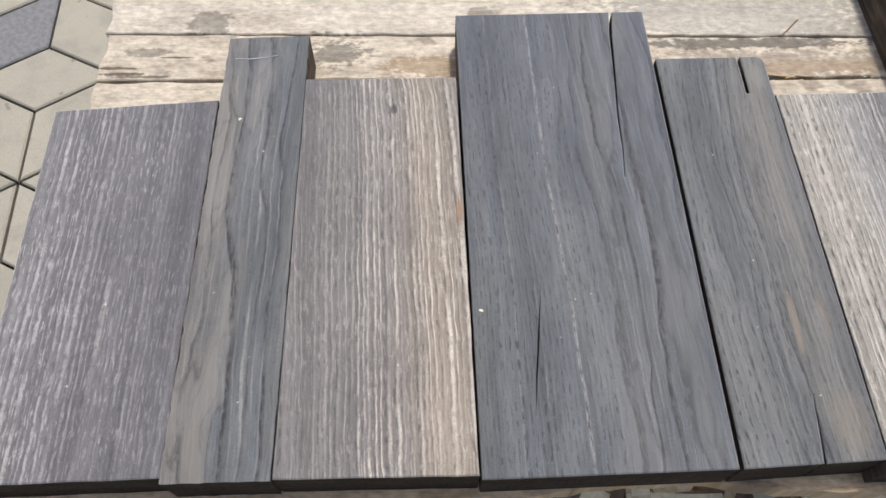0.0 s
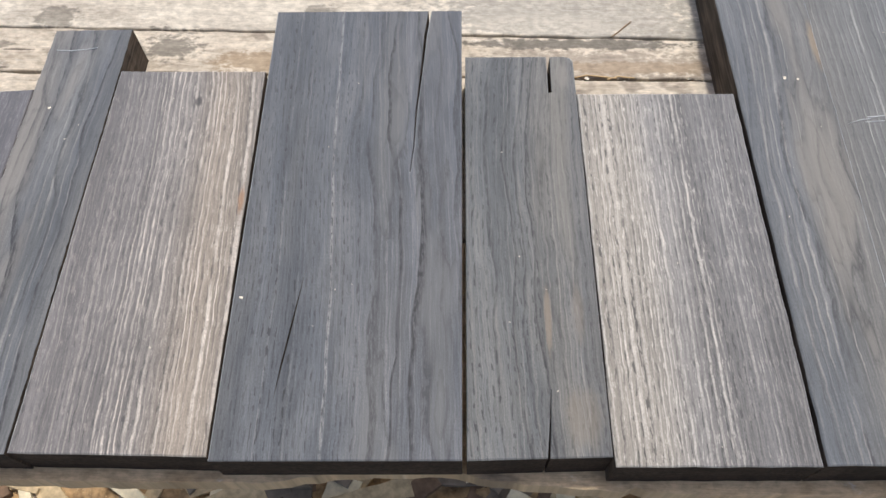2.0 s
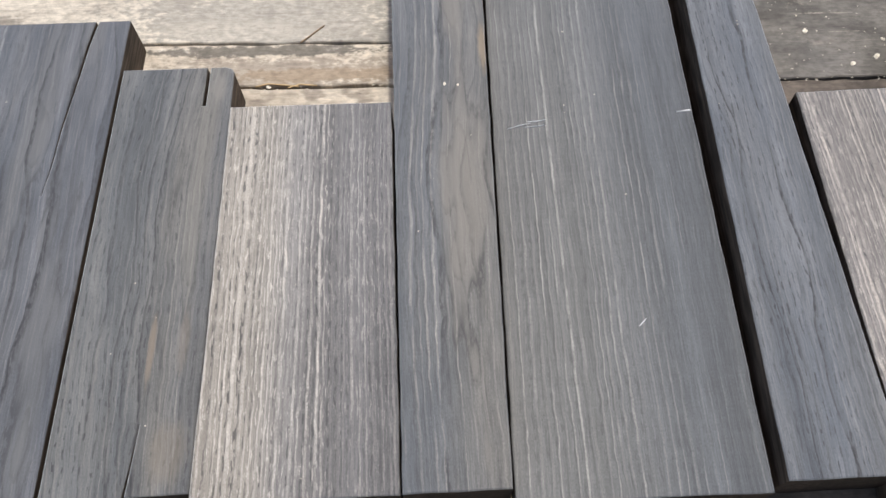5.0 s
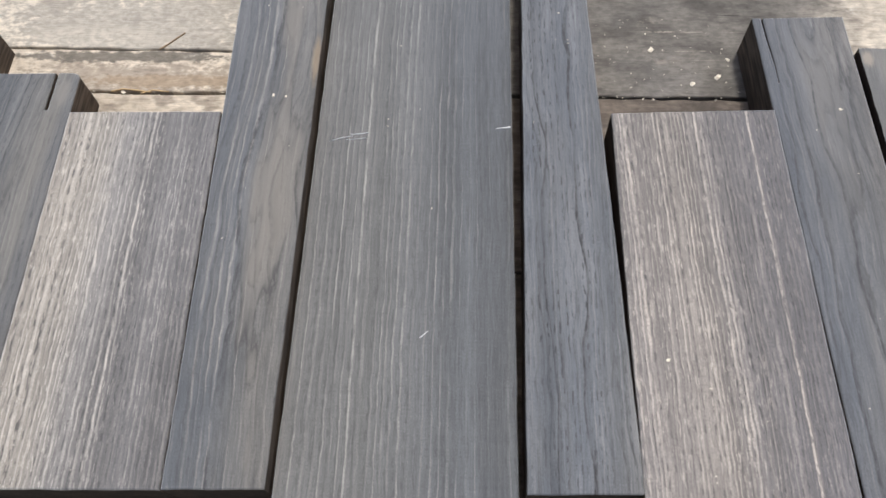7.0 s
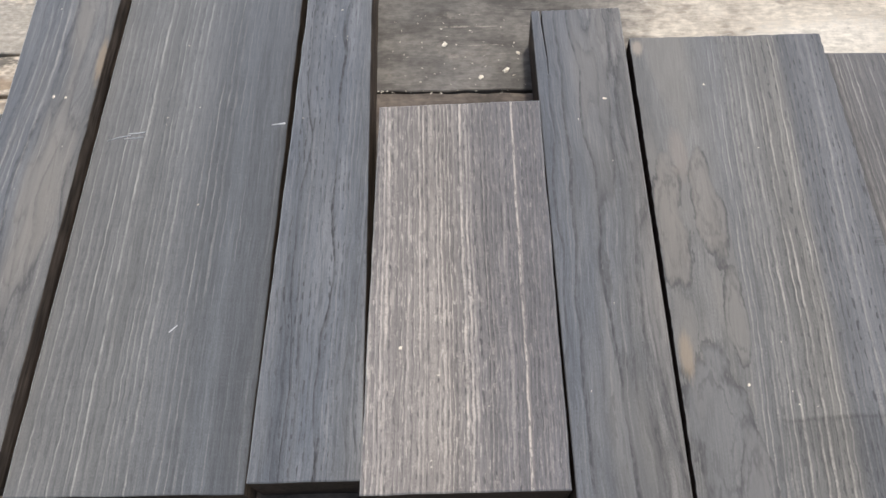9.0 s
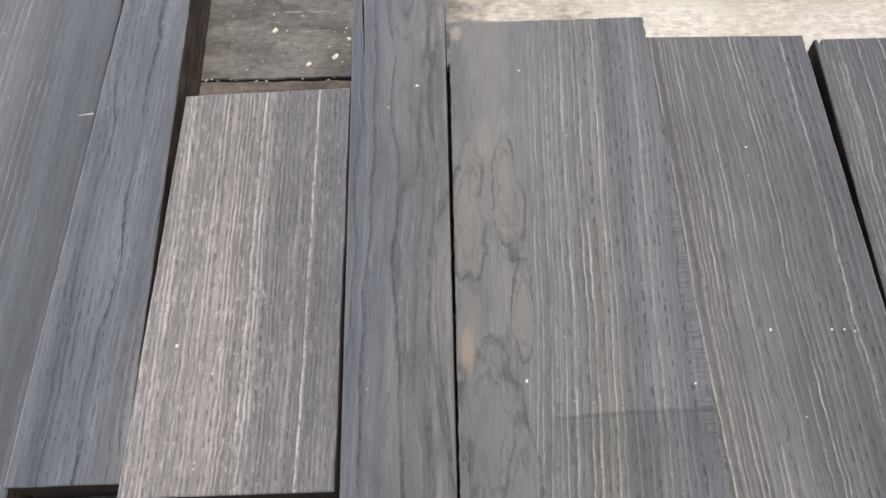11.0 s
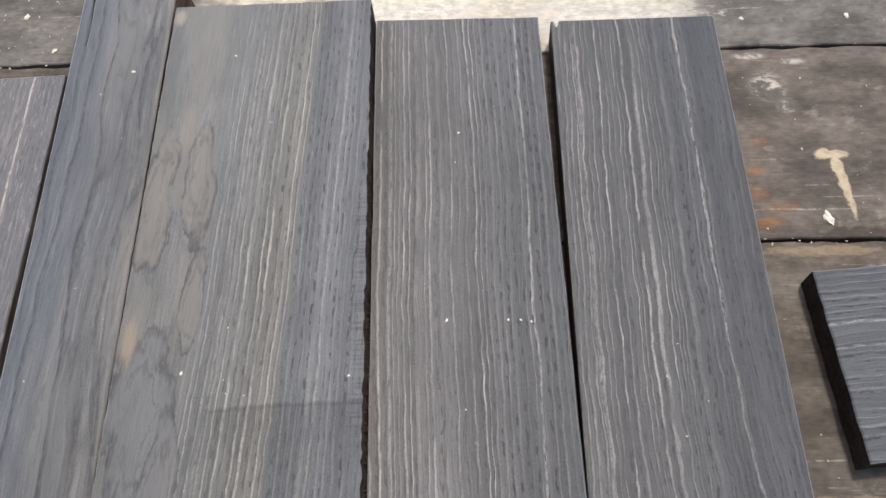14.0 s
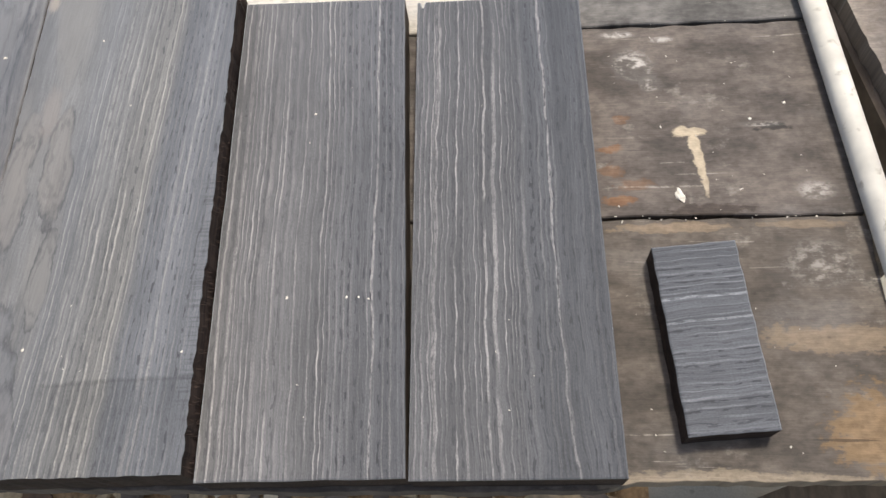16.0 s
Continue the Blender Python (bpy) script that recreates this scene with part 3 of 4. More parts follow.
# ---- boards ----
B = {}
B["a"] = board("mauve-grey brushed oak board with fine pale streaks", (-.064, .382), (.0335, .390), (.0352, .163), (-.0593, .160), .779,
               bog_oak("oak_brushed_mauve", 1, [(-.05, (.20, .190, .19)), (-.02, (.172, .163, .166)), (.0, (.160, .152, .156)), (.045, (.142, .136, .142))],
                       [(-.05, 1.0), (-.022, .8), (.0, .4), (.018, .6), (.03, .3), (.045, .2)], [(-.05, .6), (.045, .4)], 230, (.52, .495, .475), wave=.005, stitch=.85, fleck=.9, bold=1.5, rough=.55), 21)
B["b"] = board("narrow blue-grey oak board with wavy figure", (.0350, .439), (.0858, .441), (.0880, .161), (.0358, .160), .780,
               bog_oak("oak_wavy_blue", 2, [(-.026, (.205, .190, .172)), (-.012, (.180, .175, .166)), (-.002, (.150, .155, .160)), (.010, (.182, .184, .180)), (.018, (.145, .150, .156)), (.026, (.165, .167, .166))],
                       [(-.026, .5), (-.005, .3), (.012, .6), (.026, .3)], [(-.03, .15), (.0, .45), (.03, .55)], 190, (.37, .35, .32), wave=.026, stitch=.4,
                       veins=(80, [(-.03, .4), (-.006, 1.0), (.03, .9)]), isle=(-.010, .014, 60, 12, (.245, .228, .205), .5, .5), rough=.48), 22, rough={3: 0.0004})
B["c"] = board("pinkish-tan streaked oak board with a small knot", (.0862, .406), (.1792, .407), (.1866, .163), (.0886, .162), .779,
               bog_oak("oak_tan_streaked", 3, [(-.05, (.192, .180, .175)), (-.012, (.196, .182, .172)), (.008, (.235, .214, .194)), (.026, (.325, .275, .222)), (.040, (.31, .265, .215)), (.05, (.25, .222, .192))],
                       [(-.05, .25), (-.02, .4), (-.004, .95), (.014, .9), (.025, 1.0), (.04, 1.0), (.05, .7)], [(-.05, .6), (.05, .7)], 250, (.64, .575, .50), slope=-.05, wave=.012, wander=.0028, stitch=.55, fleck=.6, bold=1.85, rough=.56,
                       spots=[(.008, .097, .0028, .005, (.05, .045, .045), .8), (.0450, .024, .002, .010, (.32, .16, .07), .6)]), 23)
crack = [(.2820, .4617), (.2800, .441), (.2795, .425), (.2788, .408), (.2772, .377), (.2772, .352), (.2760, .332)]
B["d"] = board("wide dark slate-grey oak board with a long crack", (.1800, .4595), (.3030, .4622), (.3105, .165), (.1878, .161), .779,
               bog_oak("oak_slate", 4, [(-.06, (.128, .134, .142)), (-.01, (.130, .136, .144)), (.02, (.139, .144, .153)), (.06, (.136, .141, .152))],
                       [(-.06, .12), (-.03, .25), (.0, .18), (.02, .35), (.06, .15)], [(-.06, 1.0), (-.005, 1.0), (.010, .45), (.025, .08), (.06, .05)], 300, (.34, .335, .325), slope=-.036, wave=.012, stitch=.5,
                       veins=(78, [(-.02, 0.0), (.005, .5), (.02, .95), (.06, .9)]), isle=(.034, .022, 46, 9, (.172, .172, .168), .5, .5), rough=.42, cloud=.09,
                       stripes=[(-.0120, .0012, .62, -.037), (-.0405, .0007, .35, -.02), (.016, .0009, .3, -.06)]), 24,
               notches=[(0, crack, .0020)], holes=[[(.2228, .267), (.2196, .231), (.2172, .210), (.2150, .190), (.2164, .210), (.2186, .231)]])
B["e"] = board("grey-green oak board with a sawn slot at its end", (.3062, .4212), (.3745, .4228), (.3826, .169), (.3128, .165), .779,
               bog_oak("oak_greenish", 5, [(-.035, (.150, .154, .152)), (.0, (.158, .160, .156)), (.018, (.182, .178, .166)), (.035, (.155, .154, .150))],
                       [(-.035, .3), (.0, .35), (.02, .6), (.035, .3)], [(-.035, .9), (.035, .6)], 230, (.34, .32, .28), wave=.016, wander=.004, stitch=.5,
                       veins=(105, [(-.04, .8), (.04, .8)]), isle=(.020, .010, 60, 6, (.20, .19, .165), .4, .4), rough=.5,
                       spots=[(.022, -.108, .010, .016, (.24, .205, .16), .4), (.008, -.055, .0018, .020, (.31, .245, .175), .5), (.024, -.05, .003, .018, (.24, .205, .165), .4), (.026, .112, .005, .012, (.24, .225, .20), .6)]), 25,
               notches=[(0, [(.3588, .4224), (.3591, .410), (.3594, .3930)], .0022, 0.05), (2, [(.3520, .1673), (.3530, .181), (.3540, .201)], .0013)],
               cut=[(1, [(.3690, .4227), (.3728, .4214), (.3746, .4185)])])
B["f"] = board("pale silvery streaked oak board", (.3758, .391), (.4712, .393), (.4806, .167), (.3834, .164), .780,
               bog_oak("oak_silver", 6, [(-.05, (.37, .335, .285)), (-.024, (.36, .330, .285)), (-.008, (.25, .238, .223)), (.02, (.186, .180, .175)), (.05, (.160, .155, .153))],
                       [(-.05, .9), (-.016, 1.0), (-.006, .55), (.004, .5), (.012, 1.0), (.017, .2), (.030, .45), (.05, .15)], [(-.05, .9), (-.01, .8), (.05, .6)], 240, (.66, .615, .55), wave=.008, stitch=.6, fleck=.8, bold=1.75, rough=.56), 26)
B["g"] = board("long grey oak board with tan cathedral figure", (.4650, .600), (.5262, .600), (.5322, .169), (.4818, .167), .782,
               bog_oak("oak_tan_cathedral", 7, [(-.028, (.150, .157, .164)), (-.010, (.168, .173, .177)), (.004, (.180, .181, .177)), (.018, (.196, .189, .174)), (.03, (.188, .181, .166))],
                       [(-.03, .15), (-.014, .6), (-.002, 1.0), (.010, .7), (.022, .3)], [(-.03, .3), (.03, .25)], 150, (.40, .375, .335), wave=.020, wander=.003, stitch=.3,
                       veins=(95, [(-.03, .5), (.03, .9)]), isle=(.014, .014, 60, 9, (.225, .208, .182), .55, .55), rough=.42,
                       spots=[(.0265, .048, .003, .02, (.33, .25, .16), .6)]), 27)
B["h"] = board("long wide dark grey oak plank with fine straight grain", (.5290, .600), (.6470, .600), (.6545, .1675), (.5340, .164), .773,
               bog_oak("oak_straight_dark", 8, [(-.06, (.160, .159, .152)), (-.02, (.168, .168, .160)), (.012, (.150, .154, .155)), (.03, (.130, .137, .143)), (.06, (.119, .126, .134))],
                       [(-.06, .8), (-.025, .9), (-.004, .8), (.010, .4), (.018, .8), (.026, .3), (.04, .35), (.06, .12)], [(-.06, .4), (.06, .3)], 185, (.36, .352, .322), wave=.006, stitch=.25, bold=1.15, rough=.40, saw=.02, cloud=.08), 28)
B["i"] = board("narrow blue-grey oak board with wavy dark lines", (.6555, .600), (.6925, .600), (.7135, .173), (.6580, .171), .783,
               bog_oak("oak_narrow_wavy", 9, [(-.03, (.150, .160, .173)), (.008, (.158, .168, .181)), (.016, (.148, .157, .168)), (.03, (.175, .178, .178))],
                       [(-.03, .3), (.01, .3), (.02, .5), (.03, .6)], [(-.03, 1.0), (.03, .8)], 240, (.32, .32, .315), wave=.010, stitch=.5, veins=(165, [(-.03, .9), (.006, .95), (.012, .5), (.03, .95)]), rough=.43), 29)
B["j"] = board("short warm grey brushed oak board with pale streaks", (.7090, .392), (.8050, .396), (.8124, .170), (.7130, .166), .784,
               bog_oak("oak_brushed_warm", 10, [(-.05, (.250, .230, .215)), (-.01, (.270, .245, .220)), (.010, (.190, .179, .173)), (.03, (.165, .157, .157)), (.05, (.150, .144, .146))],
                       [(-.05, .9), (-.005, 1.0), (.008, .7), (.016, .3), (.05, .2)], [(-.05, .8), (.05, .7)], 285, (.60, .54, .47), wave=.007, stitch=.65, fleck=.75, bold=1.7, rough=.56, stripes=[(.0315, .0009, .9, 0.0)]), 30)
B["k"] = board("narrow slate oak board with a split at its end", (.8022, .469), (.8586, .471), (.8682, .165), (.8150, .163), .782,
               bog_oak("oak_slate_wavy", 11, [(-.028, (.140, .147, .158)), (.004, (.156, .160, .164)), (.016, (.172, .168, .160)), (.03, (.180, .168, .153))],
                       [(-.03, .15), (.008, .5), (.03, .3)], [(-.03, .3), (.03, .35)], 150, (.30, .29, .27), wave=.026, wander=.004, stitch=.3,
                       veins=(85, [(-.03, .6), (.03, .8)]), isle=(.010, .016, 42, 6, (.198, .189, .174), .45, .6), rough=.43), 31,
               notches=[(0, [(.8082, .4692), (.8088, .458), (.8096, .448), (.8112, .430), (.8114, .418)], .0014)])
B["l"] = board("wide grey oak board with knotty figure and a ragged edge", (.8622, .443), (.9780, .4445), (.9887, .164), (.8698, .160), .784,
               bog_oak("oak_knotty", 12, [(-.06, (.186, .183, .174)), (-.032, (.198, .193, .179)), (-.018, (.168, .168, .164)), (.0, (.182, .178, .166)), (.020, (.198, .190, .170)), (.028, (.156, .158, .160)), (.06, (.150, .152, .155))],
                       [(-.06, 0.0), (-.024, .1), (-.014, .75), (.004, .9), (.020, 1.0), (.026, .35), (.045, .3), (.06, .2)], [(-.06, 0.0), (-.022, .15), (-.005, .5), (.025, .9), (.06, .9)], 225, (.40, .375, .33), slope=.05, wave=.007, stitch=.45,
                       stripes=[(.0425, .0009, .5, .055), (-.008, .0008, .5, .05)], isle=(-.042, .019, 70, 12, (.225, .212, .188), .4, .22),
                       tongues=[(-.0500, .0127, .0085, .040, (.225, .205, .178)), (-.0295, .0226, .0068, .0385, (.225, .205, .178)), (-.0433, -.100, .0140, .043, (.150, .152, .155)), (-.0270, -.046, .0050, .028, (.205, .195, .176)), (-.0326, -.135, .0090, .036, (.175, .170, .165))], patch=(-.026, -.098, .62), tear=(.057, .007, -.05, .08), bold=1.15, rough=.46,
                       spots=[(-.054, .134, .004, .007, (.36, .31, .25), .8), (-.054, -.065, .004, .014, (.36, .28, .19), .5), (-.040, .055, .006, .020, (.27, .235, .20), .5)]), 32,
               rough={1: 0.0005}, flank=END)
B["m"] = board("grey oak board with fine pale straight streaks", (.9796, .440), (1.0752, .439), (1.0866, .165), (.9898, .162), .772,
               bog_oak("oak_fine_streaked", 13, [(-.05, (.160, .153, .144)), (.0, (.150, .145, .139)), (.020, (.128, .126, .125)), (.05, (.116, .116, .118))],
                       [(-.05, .9), (-.026, 1.0), (-.012, .7), (-.002, .6), (.006, 1.0), (.014, .9), (.019, .25), (.03, .35), (.05, .25)], [(-.05, .5), (.008, .6), (.018, 1.0), (.05, 1.0)], 240, (.40, .375, .345), wave=.009, wander=.0026, stitch=.4, bold=1.1, rough=.46,
                       stripes=[(.032, .0008, .8, .01), (-.038, .0010, .5, 0.0)]), 33)
B["n"] = board("dark grey oak board with pale lines fading to slate", (1.0826, .437), (1.1765, .438), (1.1845, .166), (1.0876, .164), .770,
               bog_oak("oak_slate_lined", 14, [(-.05, (.122, .119, .116)), (.0, (.115, .113, .111)), (.015, (.096, .097, .099)), (.05, (.088, .089, .092))],
                       [(-.05, .5), (-.036, 1.0), (-.006, 1.0), (.010, .7), (.017, .25), (.05, .12)], [(-.05, .6), (.0, .7), (.010, 1.0), (.05, 1.0)], 250, (.40, .375, .35), wave=.009, wander=.0042, stitch=.5, bold=1.05, rough=.45,
                       stripes=[(.024, .0009, .7, -.02), (-.037, .0010, .4, 0.0)]), 34,
               notches=[(0, [(1.0858, .4374), (1.0858, .4330)], .0030)])

mark(B["h"], "chalk_mark", [(.5400, .3765, .3), (.547, .379, .8), (.554, .3805, .5)], .0007, CHALK, "white chalk stroke", top=.0231)
mark(B["h"], "chalk_mark", [(.552, .3815, .4), (.558, .382, 1), (.563, .383, .4)], .0008, CHALK, "white chalk stroke", top=.0231)
mark(B["h"], "chalk_mark", [(.641, .3872, .4), (.646, .388, 1), (.6495, .3885, 1.5)], .0011, CHALK, "white chalk stroke", top=.0231)
mark(B["b"], "chalk_mark", [(.0405, .4215, .4), (.050, .4212, 1), (.060, .4225, .8), (.067, .4242, .4)], .0006, CHALK, "thin white chalk stroke", top=.0301)

mark(B["h"], "chalk_mark", [(.6020, .2510, .5), (.6040, .2530, 1), (.6060, .2552, .5)], .0008, CHALK, "short white scratch", top=.0231)
mark(B["h"], "chalk_mark", [(.5500, .3775, .4), (.5570, .3783, .8), (.5620, .3790, .4)], .0005, CHALK, "thin white chalk stroke", top=.0231)

# torn black fibres along the ragged edge of the knotty board
rng = random.Random(8)
bm = bmesh.new()
for n in range(420):
    f = rng.random() ** 0.7
    p0 = Vector((.9790, .440)).lerp(Vector((.9884, .166)), f)
    L, W = rng.uniform(.0006, .0022) * (0.4 + f), rng.uniform(.00012, .0003)
    z = rng.uniform(.016, .0335)
    dy = rng.uniform(-.0012, .0012)
    q = [(p0.x - .0006, p0.y - W, z), (p0.x - .0006, p0.y + W, z), (p0.x - .0006, p0.y, z - 2 * W), (p0.x + L, p0.y + dy, z - rng.uniform(0, .0015))]
    vs = [bm.verts.new((x - B["l"].location.x, y - B["l"].location.y, w)) for x, y, w in q]
    for tri in ((0, 1, 3), (1, 2, 3), (2, 0, 3), (0, 2, 1)):
        bm.faces.new([vs[i] for i in tri])
bmesh.ops.recalc_face_normals(bm, faces=bm.faces[:])
rot = Matrix.Rotation(-B["l"].rotation_euler[2], 3, "Z")
for q in bm.verts:
    q.co = rot @ q.co
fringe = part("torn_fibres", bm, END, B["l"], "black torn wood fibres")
fringe["kind"] = "stuff"

# ---- the small block ----
BLOCK = bog_oak("oak_block_crossgrain", 15, [(-.05, (.120, .122, .127)), (-.01, (.108, .110, .115)), (.05, (.116, .118, .123))], [(-.05, .5), (.0, .6), (.05, .5)], [(-.05, 1.0), (.05, 1.0)], 230, (.27, .275, .28), wave=.010, wander=.0028, stitch=.35, rough=.44,
                stripes=[(.018, .0009, 1.0, 0.0), (.006, .0009, .9, 0.0)])
bm = bmesh.new()
bw, bh = 0.0935 / 2, 0.0410 / 2       # grain runs across the block, so local y is its short side
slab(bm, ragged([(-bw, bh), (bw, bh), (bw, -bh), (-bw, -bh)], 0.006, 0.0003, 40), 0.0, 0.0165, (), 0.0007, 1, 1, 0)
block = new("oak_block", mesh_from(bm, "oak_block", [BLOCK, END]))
block.location, block.rotation_euler = (1.229, 0.2328, TOP), (0, 0, radians(95))
tagged(block, "small black oak block with ridged cross grain on the table", "wood block")

# ---- the pipe ----
bm = bmesh.new()
for r in (0.0068, 0.0053):
    bmesh.ops.create_cone(bm, cap_ends=False, segments=32, radius1=r, radius2=r, depth=0.66)
for sgn in (1, -1):
    bmesh.ops.bridge_loops(bm, edges=[e for e in bm.edges if e.is_boundary and e.verts[0].co.z * sgn > 0])
bmesh.ops.recalc_face_normals(bm, faces=bm.faces[:])
for f in bm.faces:
    f.smooth = True
pipe = new("plastic_pipe", mesh_from(bm, "plastic_pipe", PIPE))
pipe.matrix_world = Matrix.Translation((1.3100, 0.46, TOP + 0.0070)) @ pose(0, 0, 0, 90, 0, 4.2)
tagged(pipe, "dirty cream plastic pipe lying along the table's end", "pipe")


# ---- chips, putty, twig, dust ----
def chip(x, y, z, size, seed, stretch=1.4):
    rng = random.Random(seed)
    bm = bmesh.new()
    bmesh.ops.create_icosphere(bm, subdivisions=3, radius=1)
    for q in bm.verts:
        k = 1 + 0.7 * noise.noise(q.co * 1.3 + Vector((seed, 0, 0))) + rng.uniform(-0.05, 0.05)
        q.co = Vector((q.co.x * stretch * k, q.co.y * k, max(-0.35, q.co.z * 0.45 * k))) * size / 2
    ob = new("wood_chip", mesh_from(bm, "wood_chip", CHIP))
    ob.location, ob.rotation_euler = (x, y, z + 0.17 * size), (0, 0, rng.uniform(0, 6.2))
    return tagged(ob, "small pale crumb of wood lying loose", "wood chip", "loose wood chips")


for n, (cx, cy, cz, size) in enumerate([(.787, .4475, TOP, .0030), (.770, .4415, TOP, .0026), (.503, .404, .782, .0016), (.511, .403, .782, .0013), (1.054, .251, .772, .0009), (1.060, .251, .772, .0008), (1.065, .250, .772, .0009), (1.024, .251, .772, .0011), (1.029, .359, .772, .0010), (.903, .406, .784, .0009), (.980, .220, .784, .0009), (.190, .248, .779, .0015), (.844, .398, .782, .0015),
                                        (.901, .221, .784, .0012), (.729, .239, .784, .0014), (.049, .374, .780, .0014), (.388, .431, TOP - .001, .003), (1.288, .372, TOP, .0012), (1.268, .362, TOP, .0013),
                                        (.795, .462, TOP, .002), (.745, .470, TOP, .003), (1.20, .452, TOP, .002), (1.262, .452, TOP, .0025)]):
    chip(cx, cy, cz, size, 50 + n)
bits = chip(1.2255, .3145, TOP, .0042, 77, 1.7)
bits.rotation_euler[2] = radians(115)
tagged(bits, "larger cream flake of wood on the stained plank", "wood chip")


def stalk(pts, r, name, label, cat, mat=None):
    cu = bpy.data.curves.new(name, "CURVE")
    cu.dimensions, cu.bevel_depth, cu.bevel_resolution = "3D", r, 2
    sp = cu.splines.new("POLY")
    sp.points.add(len(pts) - 1)
    for q, p in zip(sp.points, pts):
        q.co = (*p, 1)
    tmp = bpy.data.objects.new(name, cu)
    me = bpy.data.meshes.new_from_object(tmp)
    me.materials.clear()
    me.materials.append(mat or TWIG)
    return tagged(new(name, me), label, cat)


stalk([(.4065, .4665, TOP + .0013), (.412, .4715, TOP + .0013), (.4165, .4765, TOP + .0012), (.4215, .4815, TOP + .0012)], .0005, "dry_twig", "thin dry twig on the pale plank", "twig")
stalk([(.380, .4305, TOP), (.388, .4318, TOP + .001), (.399, .431, TOP + .0006), (.408, .4295, TOP + .0008)], .0006, "straw", "dry straw caught in the plank joint", "straw", SHAVING)
stalk([(.401, .4285, TOP + .0006), (.409, .4312, TOP + .001), (.420, .4302, TOP + .0006)], .0005, "straw", "dry straw caught in the plank joint", "straw", SHAVING)

rng = random.Random(5)
bm = bmesh.new()


def crumb(x, y, z, size):
    r = bmesh.ops.create_cube(bm, size=size)["verts"]
    m = Matrix.Translation((x, y, z + size * 0.2)) @ pose(0, 0, 0, 0, 0, rng.uniform(0, 180)) @ Matrix.Diagonal((rng.uniform(0.6, 1.8), rng.uniform(0.5, 1.0), 0.45, 1))
    for q in r:
        q.co = m @ (q.co + Vector([rng.uniform(-.2, .2) * size for _ in range(3)]))


for _ in range(50):
    crumb(rng.uniform(.70, .80), rng.uniform(.433, .50), TOP, rng.choice((.0004, .0005, .0008)))
    crumb(rng.uniform(1.19, 1.30), rng.uniform(.18, .47), TOP, rng.choice((.0004, .0005, .0009)))
for _ in range(22):
    crumb(rng.uniform(.36, .47), rng.uniform(.4285, .4320), TOP - .0012, rng.choice((.0006, .0009, .0013)))
    crumb(rng.uniform(.70, .80), rng.uniform(.4280, .4315), TOP - .0004, rng.choice((.0004, .0006, .0009)))
    crumb(rng.uniform(1.19, 1.31), rng.choice((.4285, .3020)) + rng.uniform(-.002, .002), TOP - .0004, rng.choice((.0004, .0006, .0009)))
for key, z in (("a", .779), ("b", .78), ("c", .779), ("d", .779), ("e", .779), ("f", .78), ("g", .782), ("h", .773), ("i", .783), ("j", .784), ("k", .782), ("l", .784), ("m", .772), ("n", .77)):
    ob = B[key]
    for _ in range(5):
        q = ob.matrix_basis @ Vector((rng.uniform(-.02, .02), rng.uniform(-.11, .10), 0))
        crumb(q.x, q.y, z, rng.choice((.0004, .0005, .0007)))
dust = new("sawdust", mesh_from(bm, "sawdust", DUST))
tagged(dust, "scattered pale sawdust crumbs on boards and table", "sawdust", kind="stuff")

# ---- offcuts on the ground by the table's front ----
rng = random.Random(11)
LITTER = plain("shavings_litter", (0.33, 0.215, 0.11), 0.9, 0.55, 55, 0.2, 0.9, (0.55, 0.40, 0.22))
bm = bmesh.new()
NX, NY = 156, 36
grid = [[bm.verts.new((-.46 + 1.78 * i / NX, .06 + .42 * j / NY, 0.001 + 0.014 * min(1, j / 5, (NY - j) / 5, i / 5, (NX - i) / 5) * (0.55 + noise.noise(Vector((i * .31, j * .31, 4.0))) + 0.3 * noise.noise(Vector((i * .9, j * .9, 9.0))))))
         for j in range(NY + 1)] for i in range(NX + 1)]
for i in range(NX):
    for j in range(NY):
        bm.faces.new((grid[i][j], grid[i + 1][j], grid[i + 1][j + 1], grid[i][j + 1]))
litter = new("shavings", mesh_from(bm, "shavings", LITTER))
tagged(litter, "litter of tan wood shavings on the paving under the table", "shavings", kind="stuff")
OFFCUT = plain("sawn_offcut", (0.50, 0.38, 0.22), 0.75, 0.3, 70)
OFFCUT_PALE = plain("pale_sawn_offcut", (0.72, 0.62, 0.42), 0.75, 0.2, 70)
OFFCUT_DARK = plain("brown_offcut", (0.16, 0.10, 0.06), 0.8, 0.35, 60)
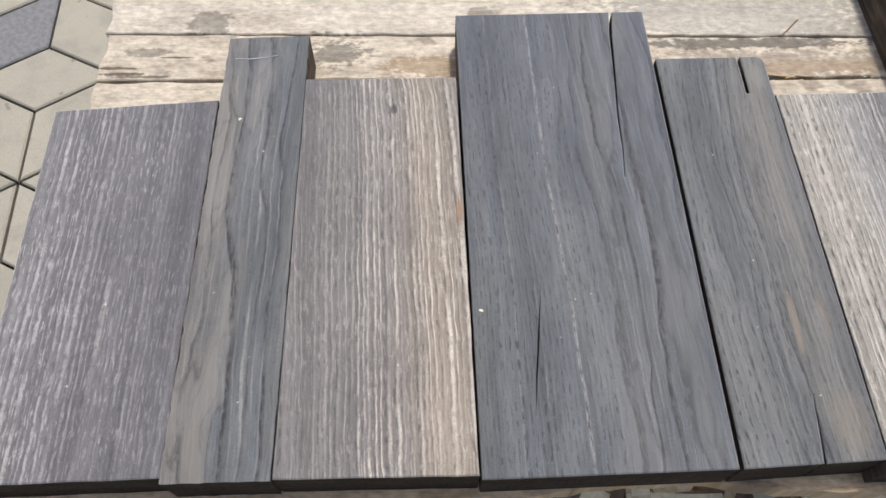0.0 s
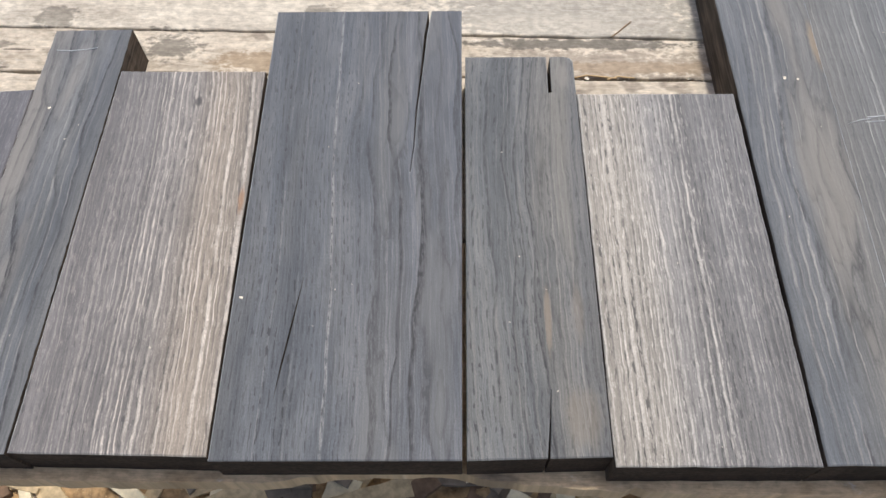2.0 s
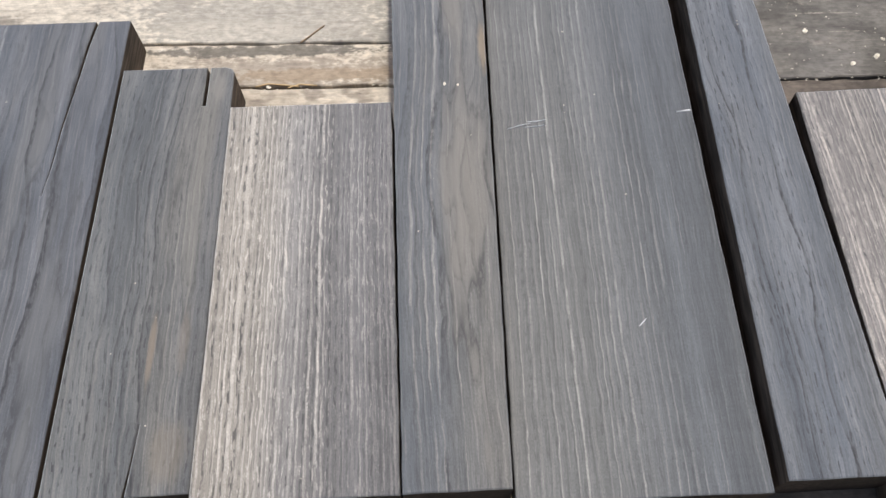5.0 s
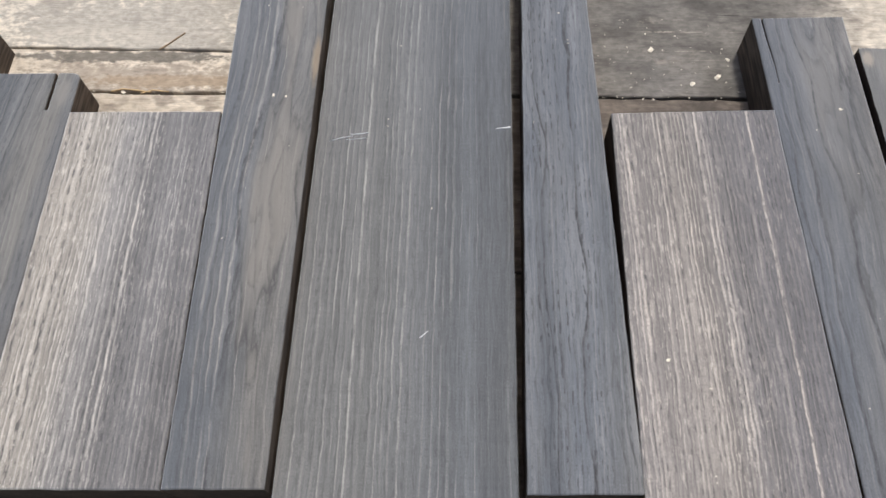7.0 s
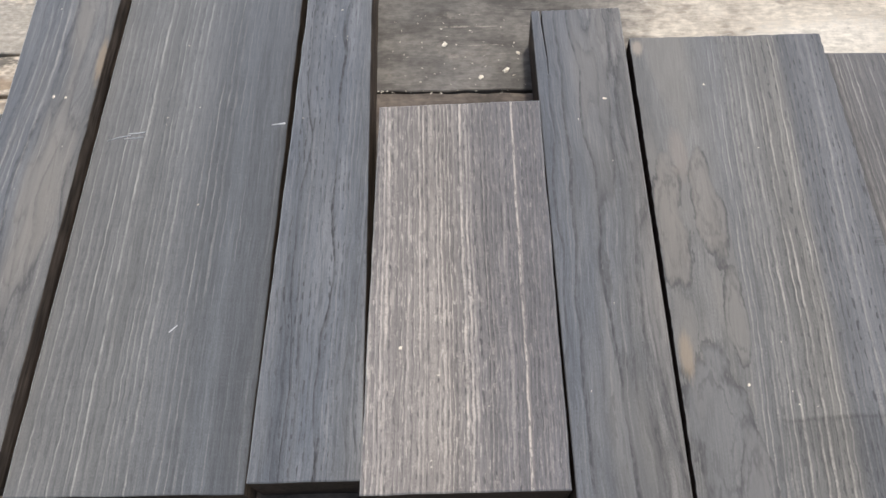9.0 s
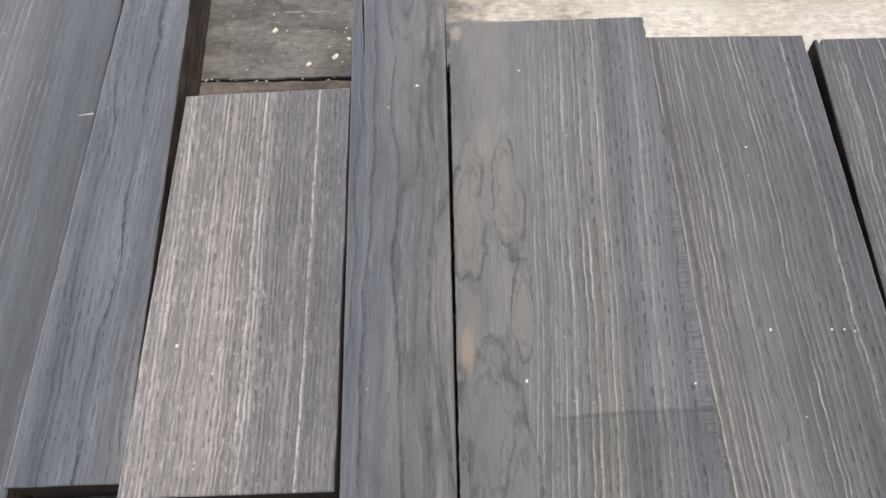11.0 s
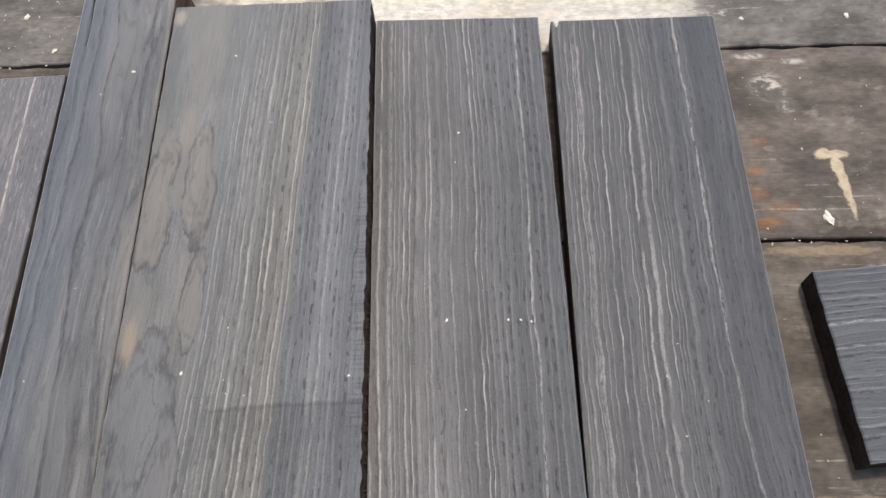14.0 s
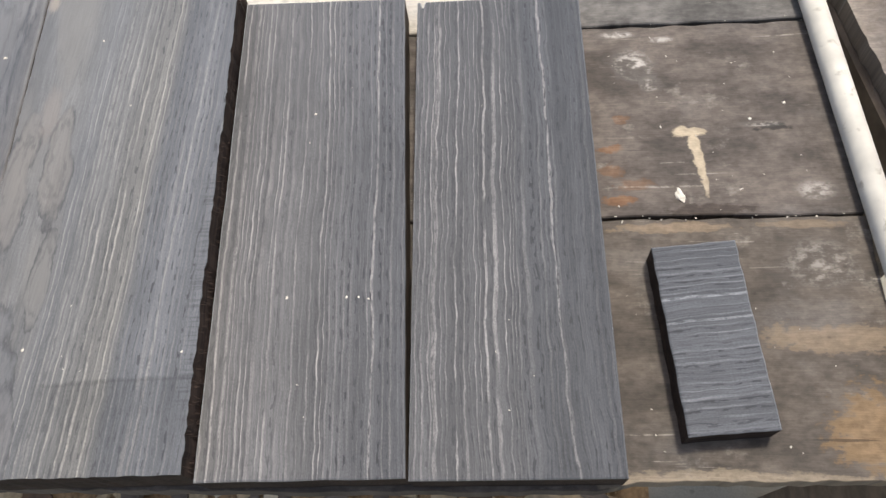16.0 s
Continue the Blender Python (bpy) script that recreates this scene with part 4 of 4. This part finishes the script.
for n in range(140):
    bm = bmesh.new()
    L, W, H = rng.uniform(.05, .14), rng.uniform(.015, .05), rng.uniform(.004, .016)
    slab(bm, ragged([(-L / 2, W / 2), (L / 2, W / 2 * rng.uniform(-.2, 1)), (L / 2, -W / 2), (-L / 2, -W / 2)], .02, .0015, n), 0, H, (), .0006)
    ob = new("wood_offcut", mesh_from(bm, "wood_offcut", rng.choice((OFFCUT, OFFCUT, OFFCUT_PALE, OFFCUT_DARK, LEG))))
    ob.location, ob.rotation_euler = (-.42 + 1.72 * n / 140, rng.uniform(.20, .40), 0.010), (0, 0, rng.uniform(0, 6.2))
    tagged(ob, "small wood offcut lying on the paving", "wood offcut", "offcuts on the ground")

# ---- the paving: rhombus stones ----
pavement = new("pavement")
tagged(pavement, "paving of rhombus-shaped concrete stones with dark joints", "pavement", kind="structure")
S, PHI = 0.160, radians(3.5)
AXES = [Vector((math.cos(a + PHI), math.sin(a + PHI))) for a in (radians(90), radians(210), radians(330))]
O0 = Vector((-.603, 1.168))


def stone_mesh(p, q, mat):
    c = (p + q) / 2
    k = 1 - 0.0030 / S * 2
    bm = bmesh.new()
    pts = [(v - c) * k for v in (Vector((0, 0)), p, p + q, q)]
    slab(bm, pts, -0.05, 0.0, (), 0.003)
    return mesh_from(bm, "paving_stone", mat)


KINDS = [(AXES[i] * S, AXES[(i + 1) % 3] * S) for i in range(3)]
MESHES = [[stone_mesh(p, q, m) for m in (PAVER, PAVER_DARK)] for p, q in KINDS]
U1, U2 = (AXES[0] - AXES[1]) * S, (AXES[0] - AXES[2]) * S
rng = random.Random(3)
spots = []
for i in range(-14, 15):
    for j in range(-14, 15):
        o = O0 + U1 * i + U2 * j
        for kind in range(3):
            c = o + (KINDS[kind][0] + KINDS[kind][1]) / 2
            spots.append(((c - Vector((-.45, .95))).length, c, kind, (i, j)))
spots.sort(key=lambda e: e[0])
for d, c, kind, ij in spots[:290]:
    ob = new("paving_stone", MESHES[kind][1 if kind == 0 and ij[0] % 3 == 0 and ij[1] % 3 == 0 else 0])
    ob.location = (c.x, c.y, rng.uniform(-.0015, .0))
    ob.parent = pavement
bm = bmesh.new()
for d, c, kind, ij in spots[290:]:
    p, q = KINDS[kind]
    k = 1 - 0.0030 / S * 2
    base = [(v - (p + q) / 2) * k + c for v in (Vector((0, 0)), p, p + q, q)]
    bm.faces.new([bm.verts.new((v.x, v.y, -0.001)) for v in base])
bmesh.ops.recalc_face_normals(bm, faces=bm.faces[:])
rest = part("paving_stones", bm, PAVER, pavement)
rest["kind"] = "stuff"
